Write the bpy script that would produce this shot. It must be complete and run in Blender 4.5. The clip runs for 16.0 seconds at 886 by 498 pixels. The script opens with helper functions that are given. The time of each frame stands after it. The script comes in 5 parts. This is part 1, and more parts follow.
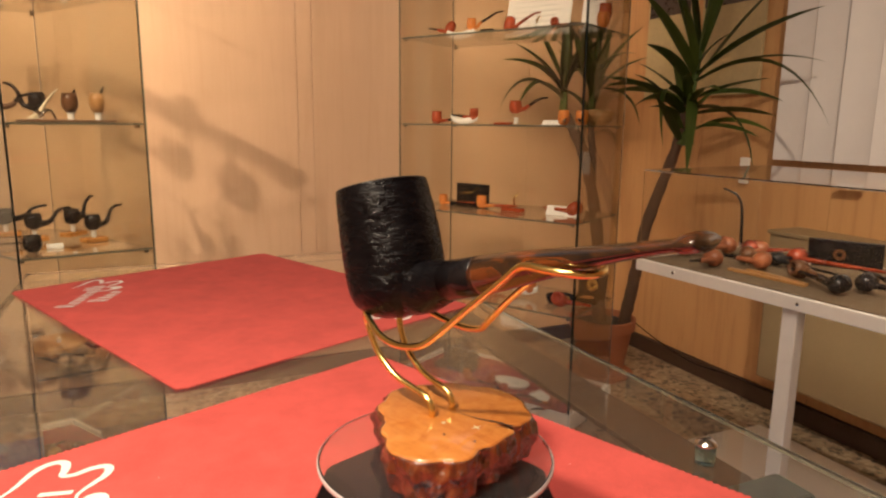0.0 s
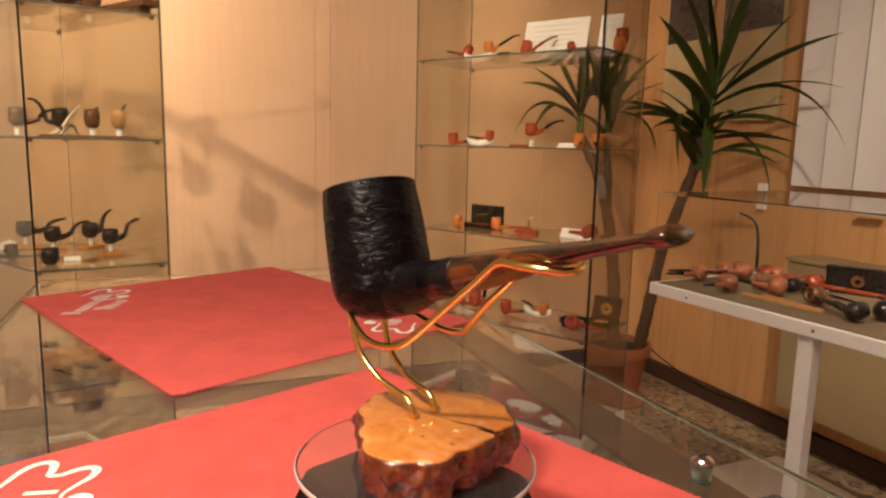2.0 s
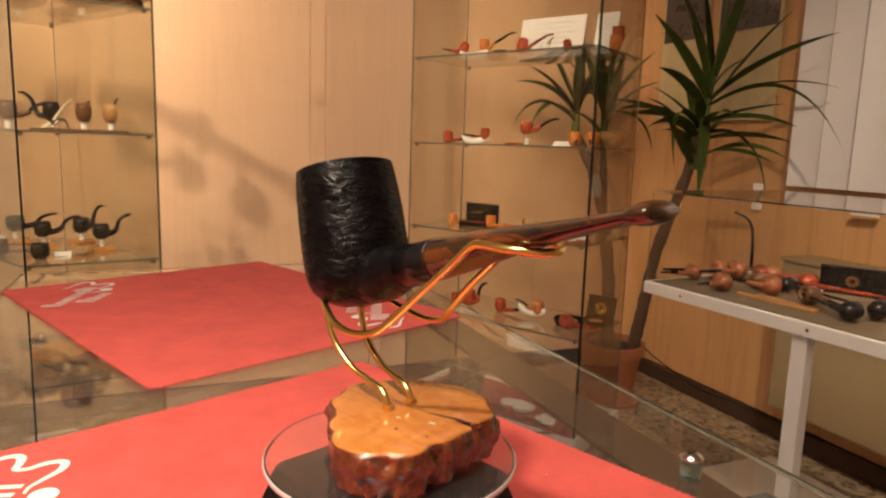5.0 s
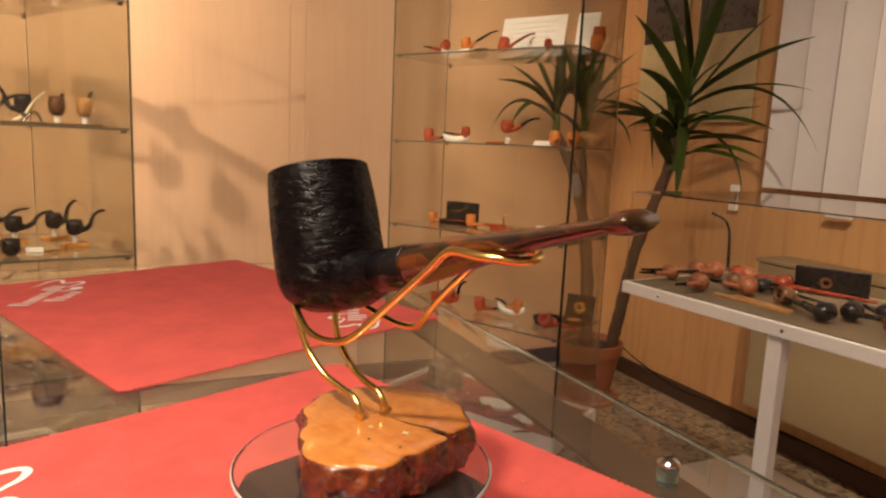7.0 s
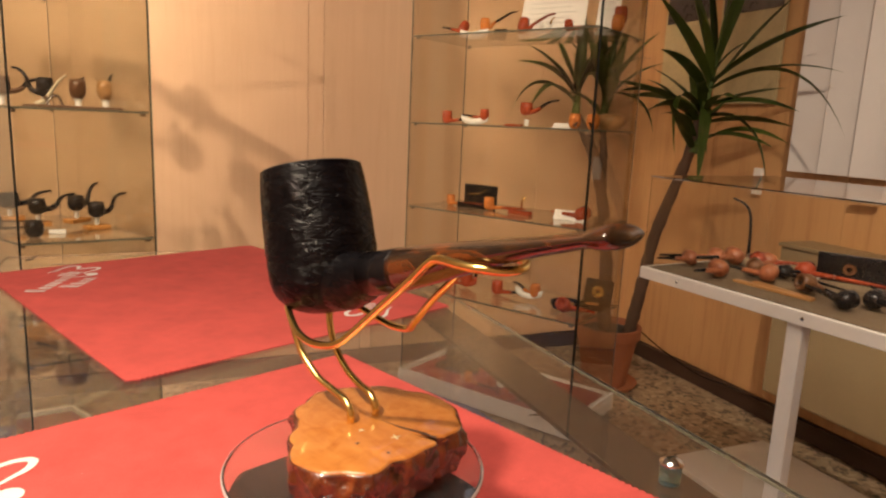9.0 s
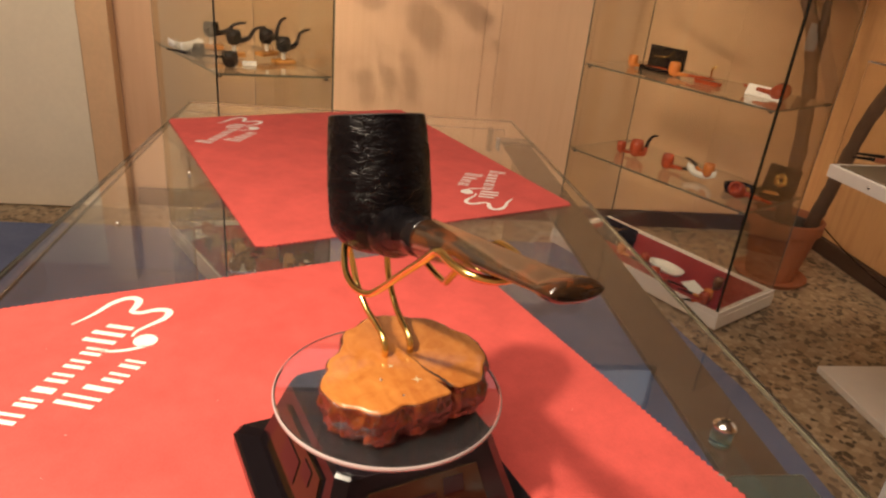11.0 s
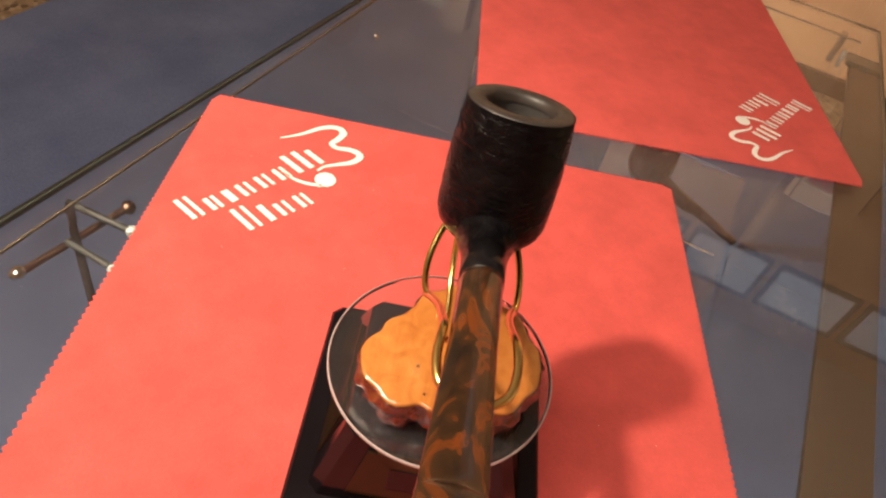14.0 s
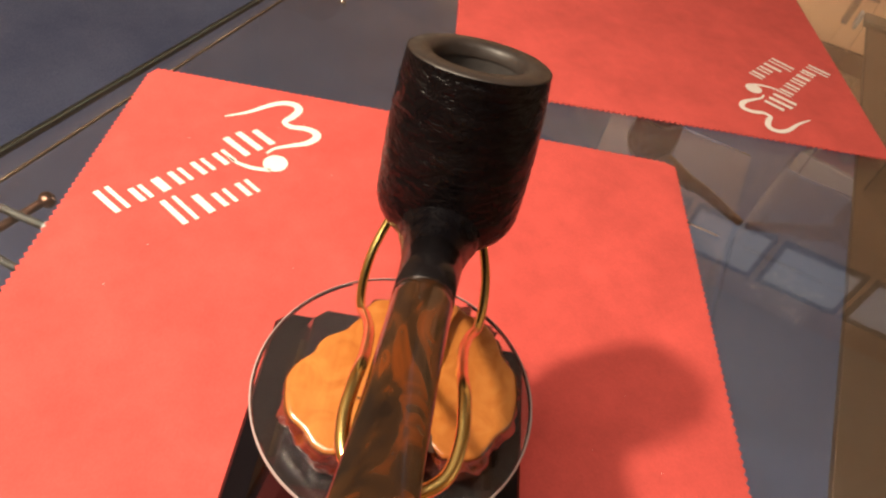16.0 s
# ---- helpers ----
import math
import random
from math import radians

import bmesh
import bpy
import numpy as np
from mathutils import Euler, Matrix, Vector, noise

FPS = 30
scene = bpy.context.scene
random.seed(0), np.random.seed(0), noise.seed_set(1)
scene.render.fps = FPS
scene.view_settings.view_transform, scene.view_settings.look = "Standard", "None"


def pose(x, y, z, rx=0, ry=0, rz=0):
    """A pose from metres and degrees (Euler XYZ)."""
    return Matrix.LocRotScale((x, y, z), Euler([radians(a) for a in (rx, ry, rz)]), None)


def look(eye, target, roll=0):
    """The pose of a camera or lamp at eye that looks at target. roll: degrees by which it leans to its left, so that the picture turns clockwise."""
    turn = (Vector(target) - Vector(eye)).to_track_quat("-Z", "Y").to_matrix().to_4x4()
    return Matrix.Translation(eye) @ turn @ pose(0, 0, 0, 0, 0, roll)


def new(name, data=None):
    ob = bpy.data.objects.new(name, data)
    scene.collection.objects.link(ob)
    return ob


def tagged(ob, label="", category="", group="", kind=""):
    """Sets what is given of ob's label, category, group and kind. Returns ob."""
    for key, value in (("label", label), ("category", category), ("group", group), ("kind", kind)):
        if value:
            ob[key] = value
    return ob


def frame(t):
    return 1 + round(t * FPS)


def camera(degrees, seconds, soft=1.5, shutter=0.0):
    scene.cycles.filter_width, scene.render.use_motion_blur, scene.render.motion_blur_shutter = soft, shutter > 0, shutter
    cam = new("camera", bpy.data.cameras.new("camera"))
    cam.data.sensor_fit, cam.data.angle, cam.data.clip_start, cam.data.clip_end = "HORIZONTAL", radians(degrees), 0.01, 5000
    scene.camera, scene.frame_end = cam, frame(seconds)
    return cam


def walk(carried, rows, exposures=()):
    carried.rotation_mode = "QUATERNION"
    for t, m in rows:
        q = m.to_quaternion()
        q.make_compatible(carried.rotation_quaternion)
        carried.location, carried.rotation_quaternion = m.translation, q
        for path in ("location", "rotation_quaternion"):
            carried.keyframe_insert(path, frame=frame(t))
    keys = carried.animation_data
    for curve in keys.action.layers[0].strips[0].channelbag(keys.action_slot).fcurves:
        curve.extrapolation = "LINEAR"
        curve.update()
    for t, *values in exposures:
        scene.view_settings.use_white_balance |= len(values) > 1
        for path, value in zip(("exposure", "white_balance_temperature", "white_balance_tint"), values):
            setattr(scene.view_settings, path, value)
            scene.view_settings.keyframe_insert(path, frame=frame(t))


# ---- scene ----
cam = camera(67.1, 16.0, soft=2.3)
PATH = [
    (0, (-0.0921, -0.2066, 1.0720), (0.7100, 1.5878, 0.6990), 0.6),
    (0.5, (-0.0889, -0.2093, 1.0710), (0.6988, 1.5967, 0.7310), 1.1),
    (1, (-0.0867, -0.2115, 1.0680), (0.6840, 1.6051, 0.7430), 1.3),
    (1.5, (-0.0849, -0.2124, 1.0660), (0.6799, 1.6082, 0.7500), 1.4),
    (2, (-0.0809, -0.2110, 1.0640), (0.6781, 1.6136, 0.7580), 1.4),
    (2.5, (-0.0782, -0.2101, 1.0610), (0.6799, 1.6149, 0.7530), 1.4),
    (3, (-0.0768, -0.2097, 1.0600), (0.6857, 1.6132, 0.7510), 1.6),
    (3.5, (-0.0746, -0.2096, 1.0600), (0.6893, 1.6136, 0.7540), 1.6),
    (6, (-0.0675, -0.2020, 1.0560), (0.7135, 1.6128, 0.7450), 2.2),
    (6.5, (-0.0653, -0.2020, 1.0570), (0.7332, 1.6053, 0.7430), 2.3),
    (7, (-0.0675, -0.1998, 1.0590), (0.7565, 1.5960, 0.7470), 2.5),
    (7.5, (-0.0680, -0.1984, 1.0600), (0.7650, 1.5930, 0.7490), 2.5),
    (8, (-0.0675, -0.1975, 1.0610), (0.7757, 1.5899, 0.7500), 2.6),
    (10.5, (-0.0266, -0.2046, 1.0915), (0.3947, 1.6296, 0.4135), 4.2),
    (11, (-0.0169, -0.2058, 1.1080), (0.2596, 1.5906, 0.2730), 5.6),
    (11.5, (-0.0120, -0.2049, 1.1270), (0.1436, 1.5297, 0.1430), 7.4),
    (12, (-0.0045, -0.1963, 1.1450), (0.0426, 1.4313, -0.0170), 11.3),
    (12.5, (0.0062, -0.1838, 1.1600), (-0.0842, 1.3735, -0.0920), 14.0),
    (13, (0.0191, -0.1645, 1.1690), (-0.2176, 1.3201, -0.1510), 14.7),
    (13.5, (0.0248, -0.1506, 1.1640), (-0.3202, 1.2637, -0.2080), 14.4),
    (14, (0.0320, -0.1407, 1.1650), (-0.3678, 1.1901, -0.2740), 14.5),
    (14.5, (0.0350, -0.1277, 1.1620), (-0.3533, 1.1674, -0.3120), 14.6),
    (15, (0.0350, -0.1166, 1.1490), (-0.3775, 1.1771, -0.3190), 13.3),
    (15.5, (0.0340, -0.1072, 1.1420), (-0.3606, 1.1888, -0.3290), 13.6),
    (16, (0.0335, -0.0969, 1.1340), (-0.3463, 1.1996, -0.3400), 13.7),
]
walk(cam, [(t, look(eye, target, roll)) for t, eye, target, roll in PATH])

# ---------------------------------------------------------------- light
world = bpy.data.worlds.new("world")
scene.world = world
world.use_nodes = True
world.node_tree.nodes["Background"].inputs[0].default_value = (1.0, 0.75, 0.5, 1)
world.node_tree.nodes["Background"].inputs[1].default_value = 0.02


def lamp(name, place, target, power, size, cone, blend=0.6, colour=(1.0, 0.80, 0.58)):
    """A spot lamp at place, aimed at target."""
    data = bpy.data.lights.new(name, "SPOT")
    data.energy, data.color, data.shadow_soft_size = power, colour, size
    data.spot_size, data.spot_blend = radians(cone), blend
    ob = new(name, data)
    ob.matrix_world = look(place, target)
    return ob


lamp("counter_spot", (-0.46, -0.22, 1.74), (-0.26, -0.08, 0.9), 65, 0.030, 71, 1.0)
lamp("cabinet_spot", (-1.40, 0.25, 2.68), (0.20, 2.5, 1.48), 202, 0.034, 60, 1.0)
# added fill with no known lamp behind it, brightens the cream door
lamp("door_spot", (-1.15, 0.60, 2.70), (-1.22, 2.5, 1.0), 78, 0.03, 40, 1.0)
# made-up spot without a seen source: lifts the blind, table and side wall
lamp("table_spot", (0.45, -0.30, 2.45), (1.98, 0.62, 1.08), 148, 0.03, 58, 0.9)
# soft overhead fill, added to lighten the shadows; no panel is known there
fill_light = bpy.data.lights.new("ceiling_panel", "AREA")
fill_light.shape, fill_light.size, fill_light.size_y = "RECTANGLE", 1.2, 1.2
fill_light.energy, fill_light.color = 44, (1.0, 0.85, 0.68)
new("ceiling_panel", fill_light).matrix_world = look((-0.62, -0.45, 2.93), (-0.62, -0.45, 0))
scene.view_settings.exposure = 0.0


# ---------------------------------------------------------------- materials
class Nodes:
    """A small wrapper for building node materials."""

    def __init__(self, name):
        self.mat = bpy.data.materials.new(name)
        self.mat.use_nodes = True
        self.tree = self.mat.node_tree
        self.shader = self.tree.nodes["Principled BSDF"]

    def node(self, kind, **values):
        n = self.tree.nodes.new(kind)
        for key, value in values.items():
            n.inputs[key.replace("_", " ")].default_value = value
        return n

    def link(self, a, b):
        self.tree.links.new(a, b)

    def coords(self, scale=(1, 1, 1), world=False):
        c = self.tree.nodes.new("ShaderNodeTexCoord")
        m = self.node("ShaderNodeMapping", Scale=scale)
        self.link(c.outputs["Object"], m.inputs["Vector"])
        return m.outputs["Vector"]

    def noise(self, scale, detail=4.0, vec=None, rough=0.55, distortion=0.0):
        n = self.node("ShaderNodeTexNoise", Scale=scale, Detail=detail, Roughness=rough, Distortion=distortion)
        if vec is not None:
            self.link(vec, n.inputs["Vector"])
        return n.outputs["Fac"]

    def ramp(self, fac, *stops):
        r = self.tree.nodes.new("ShaderNodeValToRGB")
        els = r.color_ramp.elements
        while len(els) < len(stops):
            els.new(0.5)
        for e, (p, c) in zip(els, stops):
            e.position, e.color = p, (*c, 1)
        self.link(fac, r.inputs["Fac"])
        return r.outputs["Color"]

    def mix(self, fac, a, b, kind="MIX"):
        m = self.tree.nodes.new("ShaderNodeMix")
        m.data_type, m.blend_type = "RGBA", kind
        for v, slot in ((fac, 0), (a, 6), (b, 7)):
            if isinstance(v, (int, float)):
                m.inputs[slot].default_value = v
            elif isinstance(v, tuple):
                m.inputs[slot].default_value = (*v, 1)
            else:
                self.link(v, m.inputs[slot])
        return m.outputs[2]

    def set(self, **values):
        for key, value in values.items():
            slot = self.shader.inputs[key.replace("_", " ")]
            if isinstance(value, tuple) and len(value) == 3:
                slot.default_value = (*value, 1)
            elif isinstance(value, (int, float)):
                slot.default_value = value
            else:
                self.link(value, slot)
        return self

    def bump(self, height, strength, distance):
        b = self.node("ShaderNodeBump", Strength=strength, Distance=distance)
        self.link(height, b.inputs["Height"])
        self.link(b.outputs["Normal"], self.shader.inputs["Normal"])
        return self


def shade(c, k):
    return tuple(min(1.0, v * k) for v in c)


def plain(name, colour, rough=0.5, metal=0.0, grain=60.0, stain=7.0, vary=0.18, relief=0.15, spec=0.5):
    """A surface with fine grain and broad stains."""
    n = Nodes(name)
    v = n.coords()
    fine, broad = n.noise(grain, 5, v), n.noise(stain, 3, v)
    col = n.ramp(broad, (0.3, shade(colour, 1 - vary)), (0.7, shade(colour, 1 + vary * 0.6)))
    col = n.mix(0.35, col, n.ramp(fine, (0.35, shade(colour, 1 - vary)), (0.65, shade(colour, 1 + vary))))
    info = n.tree.nodes.new("ShaderNodeObjectInfo")
    col = n.mix(0.25, col, n.mix(info.outputs["Random"], shade(colour, 0.75), shade(colour, 1.15)))
    n.set(Base_Color=col, Metallic=metal, Specular_IOR_Level=spec)
    n.set(Roughness=n.ramp(fine, (0.3, (rough * 0.8,) * 3), (0.7, (min(1, rough * 1.2),) * 3)))
    return n.bump(fine, relief, 0.001).mat


def glass(name, tint=(0.985, 0.99, 0.982), rough=0.0, ior=1.46, haze=0.0):
    n = Nodes(name)
    n.set(Base_Color=tint, Roughness=rough, IOR=ior, Transmission_Weight=1.0 - haze)
    smear = n.noise(9.0, 4, n.coords())
    n.set(Roughness=n.ramp(smear, (0.5, (rough,) * 3), (0.9, (rough + 0.014,) * 3)))
    return n.mat


def wood_panel(name, a, b, rough=0.42):
    n = Nodes(name)
    v = n.coords((7, 7, 0.45))
    grain = n.noise(5.0, 6, v, 0.6, 0.6)
    fine = n.noise(60.0, 3, v)
    broad = n.noise(1.6, 3, n.coords())
    col = n.ramp(grain, (0.3, a), (0.5, shade(b, 0.95)), (0.72, b))
    col = n.mix(0.15, col, n.ramp(fine, (0.3, a), (0.7, b)))
    col = n.mix(0.3, col, n.ramp(broad, (0.3, shade(a, 0.9)), (0.7, shade(b, 1.05))))
    n.set(Base_Color=col, Roughness=rough)
    return n.bump(fine, 0.06, 0.001).mat


def terrazzo():
    n = Nodes("terrazzo")
    v = n.coords()
    chips = n.node("ShaderNodeTexVoronoi", Scale=56.0, Randomness=1.0)
    n.link(v, chips.inputs["Vector"])
    edge = n.node("ShaderNodeTexVoronoi", Scale=56.0, Randomness=1.0)
    edge.feature = "DISTANCE_TO_EDGE"
    n.link(v, edge.inputs["Vector"])
    sep = n.tree.nodes.new("ShaderNodeSeparateColor")
    n.link(chips.outputs["Color"], sep.inputs["Color"])
    stone = n.ramp(sep.outputs["Red"], (0.0, (0.03, 0.018, 0.011)), (0.24, (0.07, 0.042, 0.024)), (0.30, (0.26, 0.175, 0.10)), (0.7, (0.40, 0.29, 0.18)), (0.9, (0.50, 0.39, 0.26)))
    col = n.mix(n.ramp(edge.outputs["Distance"], (0.02, (0, 0, 0)), (0.06, (1, 1, 1))), (0.34, 0.26, 0.165), stone)
    col = n.mix(n.ramp(n.noise(3.0, 3, v), (0.35, (0.35,) * 3), (0.7, (0.0,) * 3)), col, (0.25, 0.2, 0.14))
    n.set(Base_Color=col, Roughness=0.28)
    return n.mat


def carpet():
    n = Nodes("blue_carpet_pile")
    v = n.coords()
    fibre, patch = n.noise(420.0, 3, v), n.noise(5.0, 4, v)
    col = n.ramp(fibre, (0.3, (0.090, 0.122, 0.235)), (0.7, (0.215, 0.268, 0.45)))
    col = n.mix(0.4, col, n.ramp(patch, (0.3, (0.085, 0.118, 0.23)), (0.7, (0.222, 0.276, 0.455))))
    n.set(Base_Color=col, Roughness=0.95, Specular_IOR_Level=0.1)
    return n.bump(fibre, 0.8, 0.003).mat


def felt(name, colour):
    n = Nodes(name)
    v = n.coords()
    fibre, blotch, tuft = n.noise(900.0, 3, v), n.noise(30.0, 5, v, 0.65), n.noise(95.0, 3, v)
    col = n.ramp(blotch, (0.30, shade(colour, 0.70)), (0.70, shade(colour, 1.16)))
    col = n.mix(0.3, col, n.ramp(fibre, (0.3, shade(colour, 0.8)), (0.7, shade(colour, 1.2))))
    col = n.mix(0.25, col, n.ramp(tuft, (0.3, shade(colour, 0.82)), (0.7, shade(colour, 1.12))))
    n.set(Base_Color=col, Roughness=0.9, Specular_IOR_Level=0.2, Sheen_Weight=0.06, Sheen_Roughness=0.5)
    return n.bump(fibre, 0.35, 0.0006).mat


def sandblast():
    n = Nodes("sandblasted_black_briar")
    v = n.coords((1, 1, 2.2))
    ridge, pit, patch = n.noise(125.0, 4, v, 0.55, 1.6), n.noise(620.0, 2, v), n.noise(60.0, 3, v)
    col = n.ramp(ridge, (0.35, (0.0018, 0.0016, 0.0024)), (0.8, (0.006, 0.005, 0.006)))
    n.set(Base_Color=col, Roughness=n.ramp(patch, (0.4, (0.32,) * 3), (0.62, (0.10,) * 3)), Specular_IOR_Level=0.15)
    mixed = n.mix(0.3, ridge, pit)
    return n.bump(mixed, 0.8, 0.0014).mat


def cumberland():
    n = Nodes("marbled_ebonite")
    v = n.coords((1.0, 2.2, 2.2))
    swirl = n.noise(40.0, 3, v, 0.5, 1.7)
    patch = n.noise(24.0, 2, v, 0.5, 1.0)
    col = n.ramp(swirl, (0.36, (0.008, 0.006, 0.005)), (0.48, (0.030, 0.014, 0.006)), (0.55, (0.13, 0.031, 0.006)), (0.62, (0.040, 0.017, 0.006)), (0.74, (0.010, 0.007, 0.005)))
    col = n.mix(n.ramp(patch, (0.4, (0.0,) * 3), (0.65, (0.6,) * 3)), col, (0.038, 0.017, 0.008))
    n.set(Base_Color=col, Roughness=0.22, Coat_Weight=0.55, Coat_Roughness=0.06)
    return n.mat


def burl():
    n = Nodes("lacquered_burl_top")
    v = n.coords()
    figure = n.noise(120.0, 5, v, 0.6, 1.4)
    rays = n.noise(60.0, 4, n.coords((0.35, 2.4, 1.0)), 0.5, 0.7)
    col = n.ramp(figure, (0.3, (0.319, 0.094, 0.019)), (0.52, (0.443, 0.158, 0.034)), (0.75, (0.531, 0.222, 0.058)))
    col = n.mix(0.45, col, n.ramp(rays, (0.3, (0.337, 0.102, 0.020)), (0.7, (0.531, 0.222, 0.055))))
    n.set(Base_Color=col, Roughness=0.2, Coat_Weight=1.0, Coat_Roughness=0.08)
    wave = n.noise(55.0, 2, v)
    return n.bump(n.mix(0.25, wave, figure), 0.25, 0.0016).mat


def bark():
    n = Nodes("lacquered_burl_bark")
    v = n.coords((1, 1, 0.6))
    lump, fine = n.noise(150.0, 5, v, 0.65, 0.5), n.noise(420.0, 4, v)
    col = n.ramp(lump, (0.28, (0.025, 0.005, 0.004)), (0.5, (0.079, 0.015, 0.007)), (0.64, (0.187, 0.048, 0.014)), (0.8, (0.238, 0.150, 0.095)))
    streak = n.noise(150.0, 3, n.coords((1, 1, 0.07)), 0.5, 0.6)
    side = n.noise(38.0, 2, n.coords((1, 1, 0.2)))
    smooth = n.ramp(streak, (0.32, (0.022, 0.005, 0.003)), (0.5, (0.108, 0.023, 0.005)), (0.68, (0.216, 0.054, 0.010)), (0.84, (0.115, 0.082, 0.061)))
    col = n.mix(n.ramp(side, (0.42, (0.0,) * 3), (0.55, (0.9,) * 3)), col, smooth)
    n.set(Base_Color=col, Roughness=0.2, Coat_Weight=0.9, Coat_Roughness=0.07)
    return n.bump(n.mix(0.35, lump, fine), 1.0, 0.0026).mat


def leaf_green():
    n = Nodes("yucca_leaf")
    v = n.coords((1.0, 30.0, 1.0))
    veins, patch = n.noise(8.0, 4, v), n.noise(9.0, 3, n.coords())
    col = n.ramp(veins, (0.3, (0.042, 0.080, 0.010)), (0.7, (0.105, 0.165, 0.026)))
    info = n.tree.nodes.new("ShaderNodeObjectInfo")
    col = n.mix(0.45, col, n.mix(info.outputs["Random"], (0.034, 0.062, 0.009), (0.14, 0.18, 0.03)))
    col = n.mix(n.ramp(patch, (0.6, (0,) * 3), (0.75, (0.4,) * 3)), col, (0.14, 0.13, 0.04))
    n.set(Base_Color=col, Roughness=0.42)
    return n.bump(veins, 0.15, 0.001).mat


